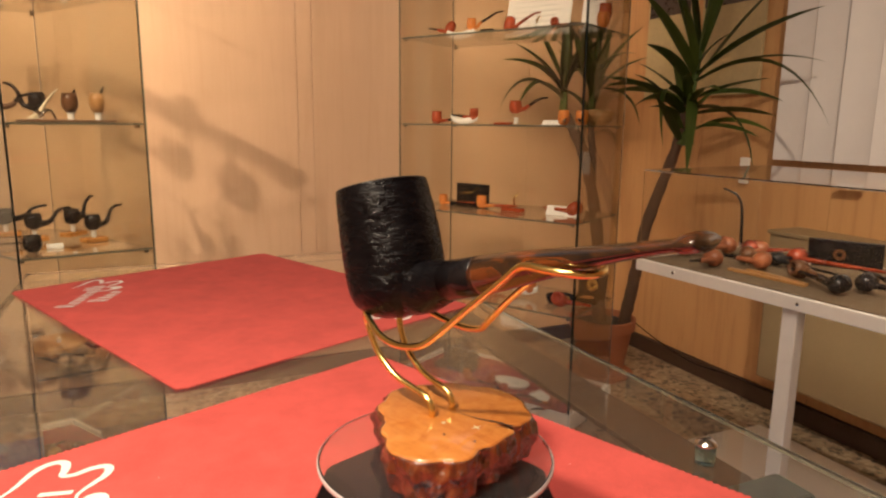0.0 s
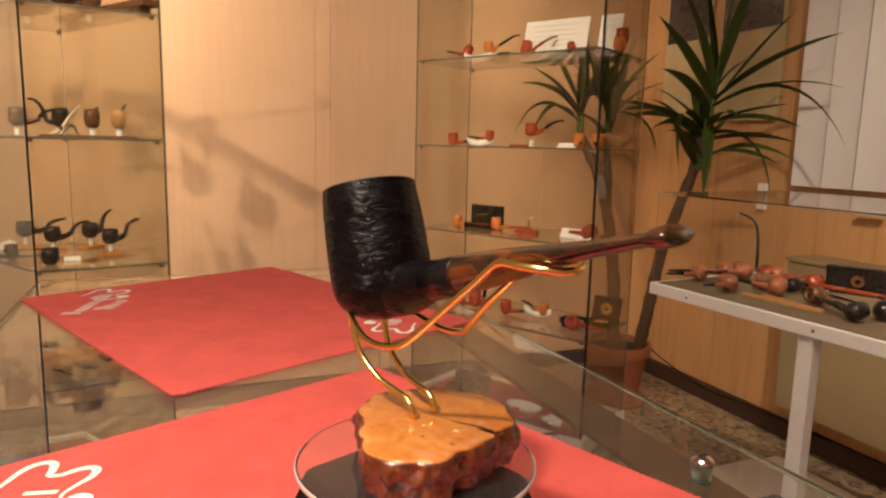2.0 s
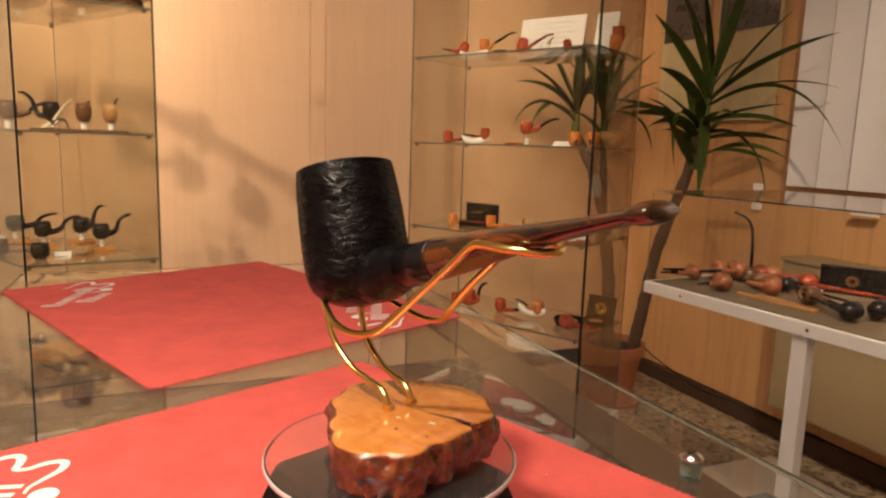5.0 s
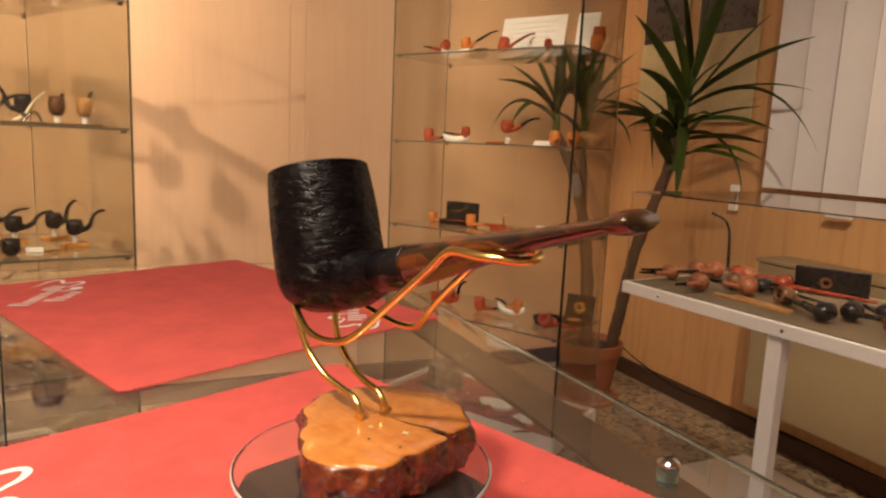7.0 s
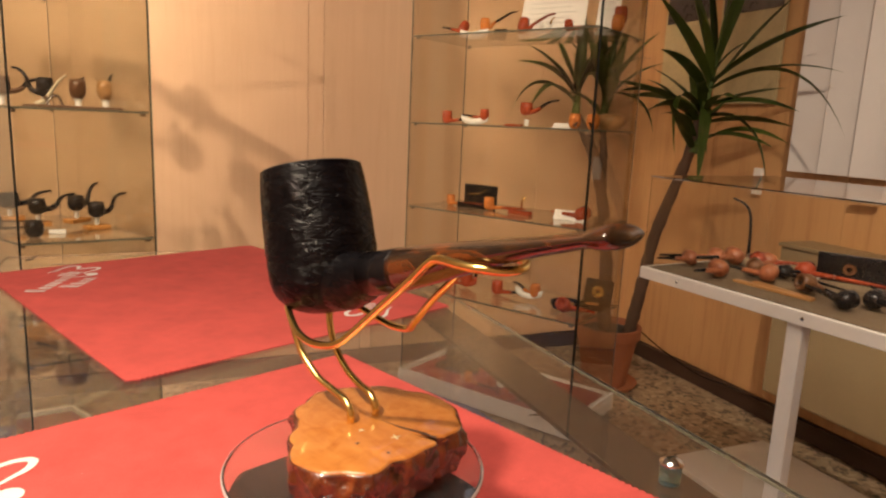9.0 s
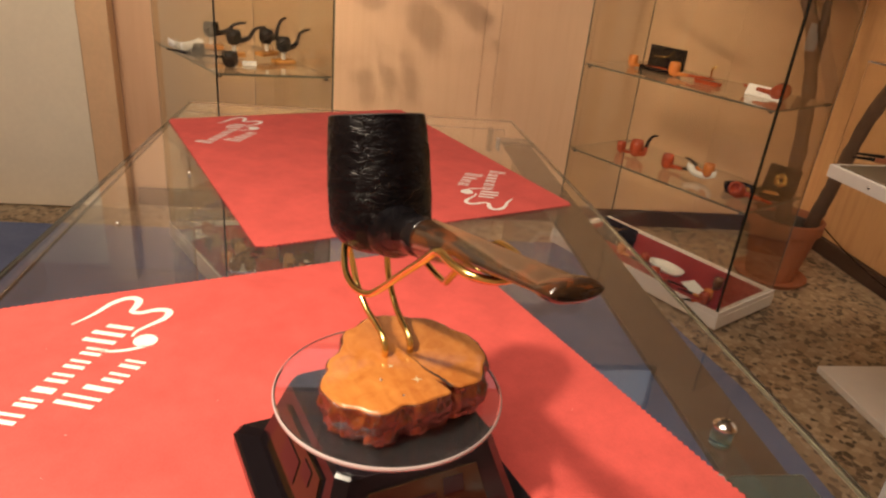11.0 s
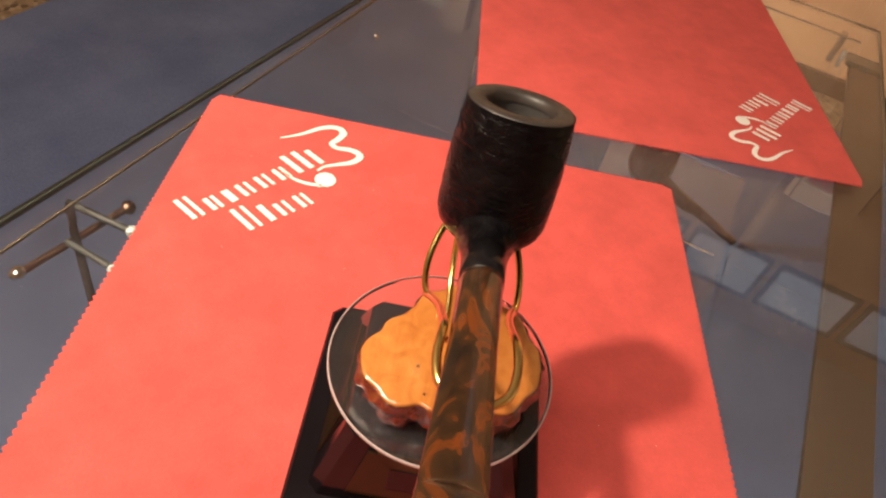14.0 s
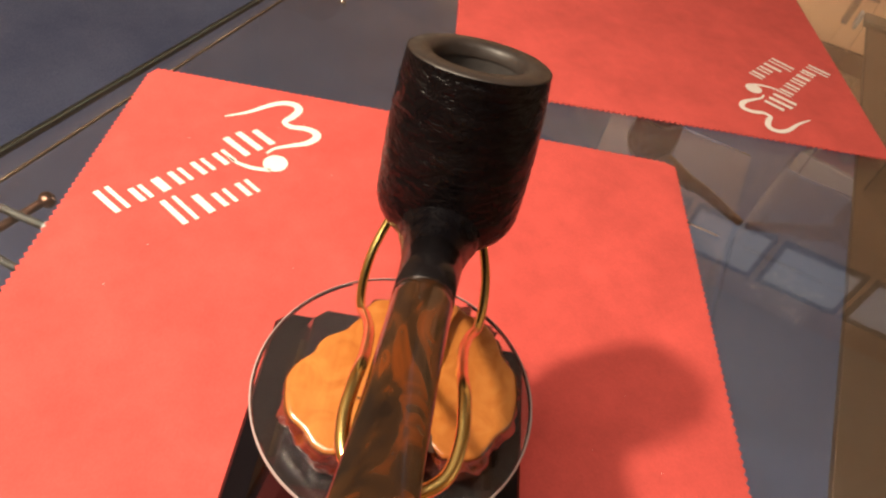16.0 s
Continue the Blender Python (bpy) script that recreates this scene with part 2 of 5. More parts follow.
M = {
    "wall": wood_panel("laminate_wall_panel", (0.68, 0.42, 0.252), (0.75, 0.49, 0.310)),
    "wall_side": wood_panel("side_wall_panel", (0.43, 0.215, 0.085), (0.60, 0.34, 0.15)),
    # beige lowered in colour to carry the shade beside the table
    "cream": plain("shaded_beige_enamel", (0.27, 0.195, 0.105), 0.5, vary=0.08),
    "door": plain("cream_door_laminate", (0.84, 0.77, 0.62), 0.4, vary=0.06),
    "jamb": plain("door_jamb_wood", (0.80, 0.55, 0.33), 0.4, vary=0.1),
    "baseboard": plain("dark_baseboard_wood", (0.055, 0.028, 0.018), 0.35),
    "terrazzo": terrazzo(),
    "carpet": carpet(),
    "ceiling": plain("ceiling_paint", (0.60, 0.57, 0.52), 0.8, vary=0.05),
    "red": felt("red_microfibre", (0.54, 0.082, 0.071)),
    "print": plain("white_print", (0.78, 0.74, 0.70), 0.75, vary=0.06),
    "glass": glass("clear_glass"),
    "edge": plain("green_glass_edge", (0.14, 0.135, 0.10), 0.15, vary=0.2),
    "edge_dark": plain("dark_glass_edge", (0.022, 0.026, 0.022), 0.2, vary=0.3, spec=0.3),
    "puck_glass": glass("green_glass_puck", (0.38, 0.52, 0.47), haze=0.06),
    "edge_tan": plain("tan_glass_edge", (0.12, 0.105, 0.07), 0.2, vary=0.3),
    "edge_brown": plain("brown_glass_edge", (0.030, 0.022, 0.015), 0.6, vary=0.3, spec=0.1),
    "edge_light": plain("pale_glass_edge", (0.34, 0.38, 0.34), 0.15, vary=0.2),
    "cap_glass": plain("frosted_cap", (0.22, 0.25, 0.25), 0.2, vary=0.3),
    "bar_glass": plain("dark_metal_bar", (0.02, 0.022, 0.022), 0.25, vary=0.3, spec=0.3),
    "rail": plain("dark_bronze_rail", (0.030, 0.017, 0.008), 0.45, grain=40, vary=0.25),
    # greenish tint of the glass, deepened to dim the wall behind
    "cabinet_glass": glass("greenish_cabinet_glass", (0.90, 0.875, 0.81)),
    # shadows missing on the wall behind are put into this tint
    "shaded_glass": glass("shaded_cabinet_glass", (0.80, 0.78, 0.70)),
    # the slanting pane's dark reflection is put into its tint
    "dim_glass": glass("dim_side_glass", (0.82, 0.78, 0.70)),
    # the haze is a little white colour in place of the ceiling's reflection
    "top_glass": glass("hazed_glass_top", ior=1.54, haze=0.004),
    # white haze mixes the plastic's scatter with a painted-in ceiling reflection
    "acrylic": glass("hazed_acrylic_plastic", (0.97, 0.95, 0.96), haze=0.006),
    "disc_edge": glass("pale_acrylic_edge", (0.80, 0.68, 0.68), rough=0.12, haze=0.5),
    "sheet": glass("thin_acrylic_sheet", (0.99, 0.985, 0.97), ior=1.2),
    "black": plain("glossy_black_plastic", (0.006, 0.0045, 0.006), 0.12, relief=0.02, spec=0.3),
    "solar": plain("amber_solar_cell", (0.021, 0.011, 0.005), 0.08, vary=0.3, relief=0.01, spec=0.25),
    "brass": plain("polished_brass", (0.93, 0.69, 0.25), 0.22, 1.0, vary=0.12, relief=0.03),
    "chrome": plain("chrome", (0.62, 0.62, 0.60), 0.15, 1.0, vary=0.05, relief=0.02),
    "bronze": plain("dull_bronze_rod", (0.17, 0.10, 0.075), 0.3, 1.0, vary=0.1),
    "sandblast": sandblast(),
    "black_rim": plain("smooth_black_briar", (0.026, 0.020, 0.018), 0.46, grain=300, vary=0.3, relief=0.05),
    "shank": plain("waxed_black_briar", (0.007, 0.006, 0.007), 0.2, grain=300, vary=0.3, relief=0.08, spec=0.25),
    "chamber": plain("carbon_chamber", (0.045, 0.041, 0.040), 0.55, grain=400),
    "ebonite": cumberland(),
    "burl": burl(),
    "bark": bark(),
    "leaf": leaf_green(),
    "trunk": plain("yucca_trunk", (0.12, 0.065, 0.038), 0.85, grain=45, vary=0.4, relief=0.8),
    "terracotta": plain("terracotta", (0.33, 0.11, 0.045), 0.7, grain=50, vary=0.2),
    "soil": plain("potting_soil", (0.04, 0.028, 0.018), 0.95, grain=90, vary=0.5, relief=1.0),
    "white": plain("white_paint", (0.82, 0.78, 0.72), 0.45, vary=0.06),
    "ceramic": plain("white_ceramic", (0.80, 0.77, 0.72), 0.15, vary=0.04),
    "card": plain("white_card", (0.78, 0.75, 0.71), 0.7, vary=0.05),
    "fabric": plain("blind_fabric", (0.66, 0.62, 0.61), 0.85, grain=300, vary=0.06),
    "briar_red": plain("red_briar", (0.36, 0.055, 0.018), 0.22, grain=120, vary=0.3, relief=0.05),
    "briar_orange": plain("orange_briar", (0.55, 0.17, 0.035), 0.22, grain=120, vary=0.3, relief=0.05),
    "briar_brown": plain("brown_briar", (0.13, 0.055, 0.022), 0.3, grain=120, vary=0.35, relief=0.1),
    "briar_dark": plain("dark_red_briar", (0.22, 0.036, 0.014), 0.25, grain=120, vary=0.35, relief=0.05),
    "briar_tan": plain("tan_briar", (0.40, 0.20, 0.07), 0.35, grain=120, vary=0.3, relief=0.1),
    "briar_russet": plain("russet_briar", (0.27, 0.085, 0.032), 0.42, grain=120, vary=0.35, relief=0.1),
    "briar_black": plain("black_briar", (0.010, 0.009, 0.010), 0.25, grain=120),
    "vulcanite": plain("black_vulcanite", (0.012, 0.010, 0.010), 0.2, relief=0.03),
    "amber": plain("amber_wood_base", (0.50, 0.21, 0.05), 0.25, grain=80, vary=0.3),
    "gold": plain("gold_trim", (0.80, 0.55, 0.16), 0.25, 1.0),
    "picture": plain("dark_photograph", (0.05, 0.035, 0.030), 0.3, grain=25, vary=0.7),
    "mount": plain("picture_mount", (0.50, 0.40, 0.22), 0.6),
    "horn": plain("pale_horn", (0.62, 0.52, 0.36), 0.3, grain=60, vary=0.4),
    "grey_ink": plain("faint_grey_ink", (0.42, 0.40, 0.38), 0.7),
    "grey_felt": plain("brown_grey_felt", (0.15, 0.103, 0.058), 0.9),
}


# ---------------------------------------------------------------- mesh helpers
def part(name, bm, material, parent=None, label="", smooth=False):
    """Links a bmesh as one mesh object under a thing or a part."""
    me = bpy.data.meshes.new(name)
    bmesh.ops.recalc_face_normals(bm, faces=bm.faces)
    if smooth:
        for f in bm.faces:
            f.smooth = True
    bm.to_mesh(me)
    bm.free()
    me.materials.append(material)
    ob = new(name, me)
    ob.parent = parent
    if label:
        ob["label"] = label
    return ob


def thing(name, place, turn=0.0, label="", category="", group="", kind=""):
    """An empty at a thing's base that its parts hang on."""
    ob = new(name)
    ob.empty_display_size = 0.02
    ob.matrix_world = pose(*place, 0, 0, turn)
    return tagged(ob, label, category, group, kind)


def box(bm, x0, x1, y0, y1, z0, z1, bevel=0.0):
    made = bmesh.ops.create_cube(bm, size=1.0)
    for v in made["verts"]:
        v.co = Vector(((x0 + x1) / 2 + v.co.x * (x1 - x0), (y0 + y1) / 2 + v.co.y * (y1 - y0), (z0 + z1) / 2 + v.co.z * (z1 - z0)))
    if bevel:
        edges = {e for v in made["verts"] for e in v.link_edges}
        bmesh.ops.bevel(bm, geom=list(edges), offset=bevel, segments=2, profile=0.6, affect="EDGES")
    return bm


def boxed(*args, bevel=0.0):
    return box(bmesh.new(), *args, bevel=bevel)


def prism(points, z0, z1):
    bm = bmesh.new()
    low, high = [bm.verts.new((x, y, z0)) for x, y in points], [bm.verts.new((x, y, z1)) for x, y in points]
    n = len(points)
    bm.faces.new(low[::-1]), bm.faces.new(high)
    for i in range(n):
        bm.faces.new((low[i], low[(i + 1) % n], high[(i + 1) % n], high[i]))
    return bm


def lathe(bm, profile, n=32, at=(0, 0, 0)):
    """Turns (radius, height) pairs round the z axis; a radius of 0 closes the end."""
    rings = []
    for r, z in profile:
        if r <= 1e-6:
            rings.append([bm.verts.new((at[0], at[1], at[2] + z))])
        else:
            rings.append([bm.verts.new((at[0] + r * math.cos(2 * math.pi * i / n), at[1] + r * math.sin(2 * math.pi * i / n), at[2] + z)) for i in range(n)])
    for a, b in zip(rings, rings[1:]):
        for i in range(n):
            j = (i + 1) % n
            if len(a) == 1 and len(b) == 1:
                continue
            if len(a) == 1:
                bm.faces.new((a[0], b[j], b[i]))
            elif len(b) == 1:
                bm.faces.new((a[i], a[j], b[0]))
            else:
                bm.faces.new((a[i], a[j], b[j], b[i]))
    return bm


def curve_points(points, steps):
    """A smooth line through the points (Catmull-Rom)."""
    p = [Vector(q) for q in points]
    p = [p[0] * 2 - p[1], *p, p[-1] * 2 - p[-2]]
    out = []
    for i in range(1, len(p) - 2):
        for k in range(steps):
            t = k / steps
            out.append(0.5 * (2 * p[i] + (p[i + 1] - p[i - 1]) * t + (2 * p[i - 1] - 5 * p[i] + 4 * p[i + 1] - p[i + 2]) * t * t + (3 * p[i] - p[i - 1] - 3 * p[i + 1] + p[i + 2]) * t ** 3))
    out.append(p[-2])
    return out


def tube(bm, points, radii, n=10, flat=1.0, side=None):
    """A tube along points; radii is one number or one for each point; flat squeezes it across side."""
    pts = [Vector(p) for p in points]
    if isinstance(radii, (int, float)):
        radii = [radii] * len(pts)
    rings, ref = [], Vector(side) if side else None
    for i, p in enumerate(pts):
        d = (pts[min(i + 1, len(pts) - 1)] - pts[max(i - 1, 0)]).normalized()
        if ref is None:
            ref = d.orthogonal()
        x = (ref - d * ref.dot(d)).normalized()
        ref = x if side is None else ref
        y = d.cross(x)
        f = flat if isinstance(flat, (int, float)) else flat[i]
        rings.append([bm.verts.new(p + (x * math.cos(2 * math.pi * k / n) + y * f * math.sin(2 * math.pi * k / n)) * radii[i]) for k in range(n)])
    for a, b in zip(rings, rings[1:]):
        for k in range(n):
            bm.faces.new((a[k], a[(k + 1) % n], b[(k + 1) % n], b[k]))
    bm.faces.new(rings[0][::-1]), bm.faces.new(rings[-1])
    return bm


# ---------------------------------------------------------------- the room
X0, X1, Y0, Y1, H = -2.02, 2.06, -2.2, 2.52, 3.0
floor = tagged(part("floor", boxed(X0 - 0.2, X1 + 0.2, Y0 - 0.2, Y1 + 0.2, -0.12, 0.0), M["terrazzo"]), "speckled beige and brown terrazzo floor", "floor", kind="structure")
ceiling = tagged(part("ceiling", boxed(X0 - 0.2, X1 + 0.2, Y0 - 0.2, Y1 + 0.2, H, H + 0.1), M["ceiling"]), "plain pale ceiling", "ceiling", kind="structure")
wall_north = tagged(part("wall_north", boxed(X0 - 0.2, X1 + 0.2, Y1, Y1 + 0.15, 0, H), M["wall"]), "back wall clad in pale wood-grain laminate panels", "wall", kind="structure")
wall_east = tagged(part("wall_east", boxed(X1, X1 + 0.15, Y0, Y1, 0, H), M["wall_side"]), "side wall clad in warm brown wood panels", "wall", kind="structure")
wall_west = tagged(part("wall_west", boxed(X0 - 0.15, X0, Y0, Y1, 0, H), M["wall"]), "side wall clad in pale wood-grain panels", "wall", kind="structure")
wall_south = tagged(part("wall_south", boxed(X0 - 0.2, X1 + 0.2, Y0 - 0.15, Y0, 0, H), M["wall"]), "plain panelled wall", "wall", kind="structure")
edges_x = [-0.89, -0.22, 0.483, 0.545, 0.93, 1.55, X1 - 0.006]
for a, b in zip(edges_x, edges_x[1:]):
    part("panel", boxed(a + 0.0008, b - 0.0008, Y1 - 0.006, Y1 - 0.001, 0.075, H - 0.002, bevel=0.0008), M["wall"], wall_north)
edges_y = [0.1, 0.72, 1.34, 1.96, Y1 - 0.014]
for a, b in zip(edges_y, edges_y[1:]):
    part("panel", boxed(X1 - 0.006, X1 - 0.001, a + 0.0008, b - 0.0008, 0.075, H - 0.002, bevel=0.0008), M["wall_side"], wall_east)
tagged(part("baseboard_1", boxed(-0.89, X1 - 0.02, Y1 - 0.022, Y1 - 0.001, 0, 0.072, bevel=0.003), M["baseboard"]), "dark brown wooden baseboard", "baseboard", kind="structure")
tagged(part("baseboard_2", boxed(X1 - 0.022, X1 - 0.001, -1.5, Y1 - 0.024, 0, 0.072, bevel=0.003), M["baseboard"]), "dark brown wooden baseboard", "baseboard", kind="structure")
tagged(part("baseboard_3", boxed(X0 + 0.001, X0 + 0.02, -1.5, Y1 - 0.08, 0, 0.09, bevel=0.003), M["baseboard"]), "dark brown wooden baseboard", "baseboard", kind="structure")
door = thing("door_1", (-1.45, Y1, 0), 0, "closed cream laminate door with a wooden jamb", "door", kind="structure")
part("leaf", boxed(-0.52, 0.43, -0.06, -0.002, 0.004, 2.05, bevel=0.003), M["door"], door)
part("jamb", boxed(0.434, 0.54, -0.07, -0.002, 0, 2.12, bevel=0.004), M["jamb"], door)
rug = tagged(part("carpet", prism([(-1.76, -1.6), (1.11, -1.6), (1.125, 1.25), (0.95, 2.24), (-1.74, 2.28)], 0.0, 0.008), M["carpet"]), "dark blue carpet on the terrazzo floor", "carpet")


# ---------------------------------------------------------------- the glass counter
Z = 0.900
TY0, TY1 = -0.72, 0.652
LEFT_EDGE, RIGHT_EDGE = (-0.2462, -0.2200), (0.2472, 0.1900)
counter = thing("glass_counter", (0, 0, 0), 0, "glass display counter with a clear glass top", "counter")


def pane(name, parent, x0, x1, y0, y1, z0, z1, material=None):
    ob = part(name, boxed(x0, x1, y0, y1, z0, z1, bevel=0.0008), material or M["glass"], parent)
    ob.visible_shadow = False
    return ob


def strip(p, q, w, z0, z1):
    """A thin upright strip from p to q, w to the side."""
    d = (Vector(q) - Vector(p)).normalized()
    n = Vector((-d.y, d.x)) * w
    return prism([tuple(p), tuple(q), (q[0] + n.x, q[1] + n.y), (p[0] + n.x, p[1] + n.y)], z0, z1)


top = part("top", prism([(LEFT_EDGE[0], TY0), (RIGHT_EDGE[0], TY0), (RIGHT_EDGE[1], TY1), (LEFT_EDGE[1], TY1)], Z - 0.010, Z), M["top_glass"], counter)
top.visible_shadow = False
part("edge", strip((LEFT_EDGE[0] + 0.0022, TY0 + 0.002), (LEFT_EDGE[1] + 0.0022, TY1 - 0.002), 0.0013, Z - 0.0085, Z - 0.0020), M["edge_dark"], top)
part("edge", strip((RIGHT_EDGE[1] - 0.0022, TY1 - 0.002), (RIGHT_EDGE[0] - 0.0022, TY0 + 0.002), 0.0008, Z - 0.0075, Z - 0.0030), M["edge_tan"], top)
part("edge", strip((LEFT_EDGE[1], TY1 + 0.0002), (RIGHT_EDGE[1], TY1 + 0.0002), 0.001, Z - 0.009, Z - 0.001), M["edge_light"], top)
left_pane = pane("side_pane", counter, -0.2205, -0.2180, -0.70, 0.62, 0.012, Z - 0.011)
right_pane = pane("side_pane", counter, 0.190, 0.1925, -0.70, 0.62, 0.012, 0.8650)
back_pane = pane("back_pane", counter, -0.217, 0.174, 0.612, 0.618, 0.5725, Z - 0.011)
pane("lower_shelf", counter, -0.217, 0.187, 0.215, 0.82, 0.565, 0.572)
part("edge", boxed(-0.2200, -0.2186, -0.70, 0.62, Z - 0.0108, Z - 0.0102), M["edge_brown"], left_pane)
part("rail", boxed(0.175, 0.211, -0.70, 0.611, 0.8655, 0.8695, bevel=0.0006), M["rail"], counter, "flat dark bronze rail under the glass top")


def cloth(name, corner, turn, label, W=0.302, D=0.381):
    """A pinked microfibre cloth, its printed corner at the origin, x along the short side."""
    ob = thing(name, (corner[0], corner[1], Z), turn, label, "cloth", "red cloths on the counter")
    tooth = 0.0036
    pts = []
    for (ax, ay), (bx, by) in (((0.004, 0), (W - 0.004, 0)), ((W, -0.004), (W, -D + 0.004)), ((W - 0.004, -D), (0.004, -D)), ((0, -D + 0.004), (0, -0.004))):
        n = round(math.hypot(bx - ax, by - ay) / tooth)
        nx, ny = (by - ay), -(bx - ax)
        ln = math.hypot(nx, ny)
        for i in range(n):
            for k, off in ((0.0, 0.0), (0.5, -0.0016)):
                t = (i + k) / n
                pts.append((ax + (bx - ax) * t - nx / ln * off, ay + (by - ay) * t - ny / ln * off))
    part("fabric", prism(pts, 0.0006, 0.0016), M["red"], ob)
    return ob


near_cloth = cloth("red_cloth", (-0.223, 0.135), 21.6, "bright red microfibre cloth with pinked edges and white print")
far_cloth = cloth("red_cloth", (-0.2225, 0.558), 23.2, "bright red microfibre cloth with pinked edges and white print", 0.289, 0.357)


# ---------------------------------------------------------------- turntable, stand and pipe
turntable = thing("solar_turntable", (-0.0003, 0.0035, Z + 0.0016), 21.0, "square black plastic solar turntable with a clear disc", "turntable")
bm = bmesh.new()
S = 0.0503


def ring(bm, s, z, chamfer=0.004):
    pts = []
    for sx, sy in ((1, 1), (-1, 1), (-1, -1), (1, -1)):
        a, b = Vector((sx * s, sy * (s - chamfer), z)), Vector((sx * (s - chamfer), sy * s, z))
        pts += [a, b] if sx * sy > 0 else [b, a]
    return [bm.verts.new(p) for p in pts]


rings = [ring(bm, S - 0.001, 0.0), ring(bm, S, 0.001), ring(bm, S, 0.0065), ring(bm, S - 0.0012, 0.0078), ring(bm, S - 0.009, 0.0085), ring(bm, 0.031, 0.0400), ring(bm, 0.0295, 0.0415)]
bm.faces.new(rings[0][::-1]), bm.faces.new(rings[-1])
for a, b in zip(rings, rings[1:]):
    for i in range(8):
        bm.faces.new((a[i], a[(i + 1) % 8], b[(i + 1) % 8], b[i]))
part("base", bm, M["black"], turntable)
for k in range(4):
    bm = bmesh.new()
    slope = [(0.0398, 0.0125), (0.0335, 0.0345)]
    vs = [bm.verts.new((r + 0.0006, s * w, z + 0.0004)) for (r, z), w in zip(slope, (0.027, 0.021)) for s in (-1, 1)]
    us = [bm.verts.new((v.co.x - 0.004, v.co.y, v.co.z - 0.002)) for v in vs]
    bm.faces.new((vs[0], vs[1], vs[3], vs[2])), bm.faces.new((us[0], us[2], us[3], us[1]))
    for i, j in ((0, 1), (1, 3), (3, 2), (2, 0)):
        bm.faces.new((vs[i], us[i], us[j], vs[j]))
    bmesh.ops.rotate(bm, verts=bm.verts, cent=(0, 0, 0), matrix=Matrix.Rotation(k * math.pi / 2, 3, "Z"))
    window = part("solar_panel", bm, M["solar"], turntable, "amber glossy solar window")
    bm = bmesh.new()
    (r0, z0), (r1, z1) = (0.0398, 0.0125), (0.0335, 0.0345)
    for t0, t1, u0, u1 in ((0.28, 0.72, -0.012, 0.004), (0.62, 0.90, 0.007, 0.015)):
        vs = [bm.verts.new((r0 + (r1 - r0) * t + 0.0006 + lift, u, z0 + (z1 - z0) * t + 0.0004 + lift * 0.3)) for lift in (0.0, 0.0004) for t, u in ((t0, u0), (t0, u1), (t1, u1), (t1, u0))]
        for q in ((4, 5, 6, 7), (0, 1, 5, 4), (1, 2, 6, 5), (2, 3, 7, 6), (3, 0, 4, 7)):
            bm.faces.new([vs[i] for i in q])
    bmesh.ops.rotate(bm, verts=bm.verts, cent=(0, 0, 0), matrix=Matrix.Rotation(k * math.pi / 2, 3, "Z"))
    part("cell", bm, M["black"], window, "dark cell behind the amber window")
part("spindle", lathe(bmesh.new(), [(0, 0.0416), (0.010, 0.0416), (0.010, 0.0478), (0, 0.0478)], 24), M["black"], turntable)
disc = part("disc", lathe(bmesh.new(), [(0, 0.0480), (0.0424, 0.0480), (0.0429, 0.0485), (0.0429, 0.0500), (0.0424, 0.0505), (0, 0.0505)], 96), M["acrylic"], turntable, "clear round acrylic disc")
disc.visible_shadow = False
part("disc_edge", lathe(bmesh.new(), [(0.0430, 0.0483), (0.0435, 0.0487), (0.0435, 0.0499), (0.0430, 0.0503)], 96), M["disc_edge"], disc, "pale polished rim", smooth=True)

THETA = -70.8
SLAB = Z + 0.0016 + 0.0506
stand = thing("pipe_stand", (0, 0, SLAB), THETA, "lacquered burl wood slab with a bent brass wire holder", "pipe stand")


def slab_outline(n=180):
    pts = []
    for i in range(n):
        a = 2 * math.pi * i / n
        r = 0.0297 + 0.0009 * math.cos(a) + 0.0043 * math.sin(a) - 0.0015 * math.cos(2 * a) - 0.0031 * math.sin(2 * a) - 0.0025 * math.cos(3 * a) - 0.0005 * math.sin(3 * a) + 0.0007 * math.sin(9 * a) + 0.0005 * math.sin(14 * a + 2)
        r += 0.0006 * noise.noise(Vector((math.cos(a) * 6, math.sin(a) * 6, 3.1)))
        d = math.degrees(a) - 31
        if abs(d) < 5:
            r -= 0.013 * (1 - abs(d) / 5) ** 1.6
        pts.append((r * math.cos(a), r * math.sin(a)))
    return pts


outline = slab_outline()
TOPZ = 0.0150
bm = bmesh.new()
rims = []
for k, drop in ((0.990, 0.0022), (0.990, 0.0012), (0.984, 0.0005), (0.970, 0.0001), (0.945, 0.0)):
    rims.append([bm.verts.new((x * k, y * k, TOPZ - drop)) for x, y in outline])
for a, b in zip(rims, rims[1:]):
    for i in range(len(outline)):
        j = (i + 1) % len(outline)
        bm.faces.new((a[i], a[j], b[j], b[i]))
bm.faces.new(rims[-1])
bm.faces.new(rims[0][::-1])
part("slab_top", bm, M["burl"], stand, "smooth orange lacquered burl face", smooth=True)
bm = bmesh.new()
levels = 16
rows = []
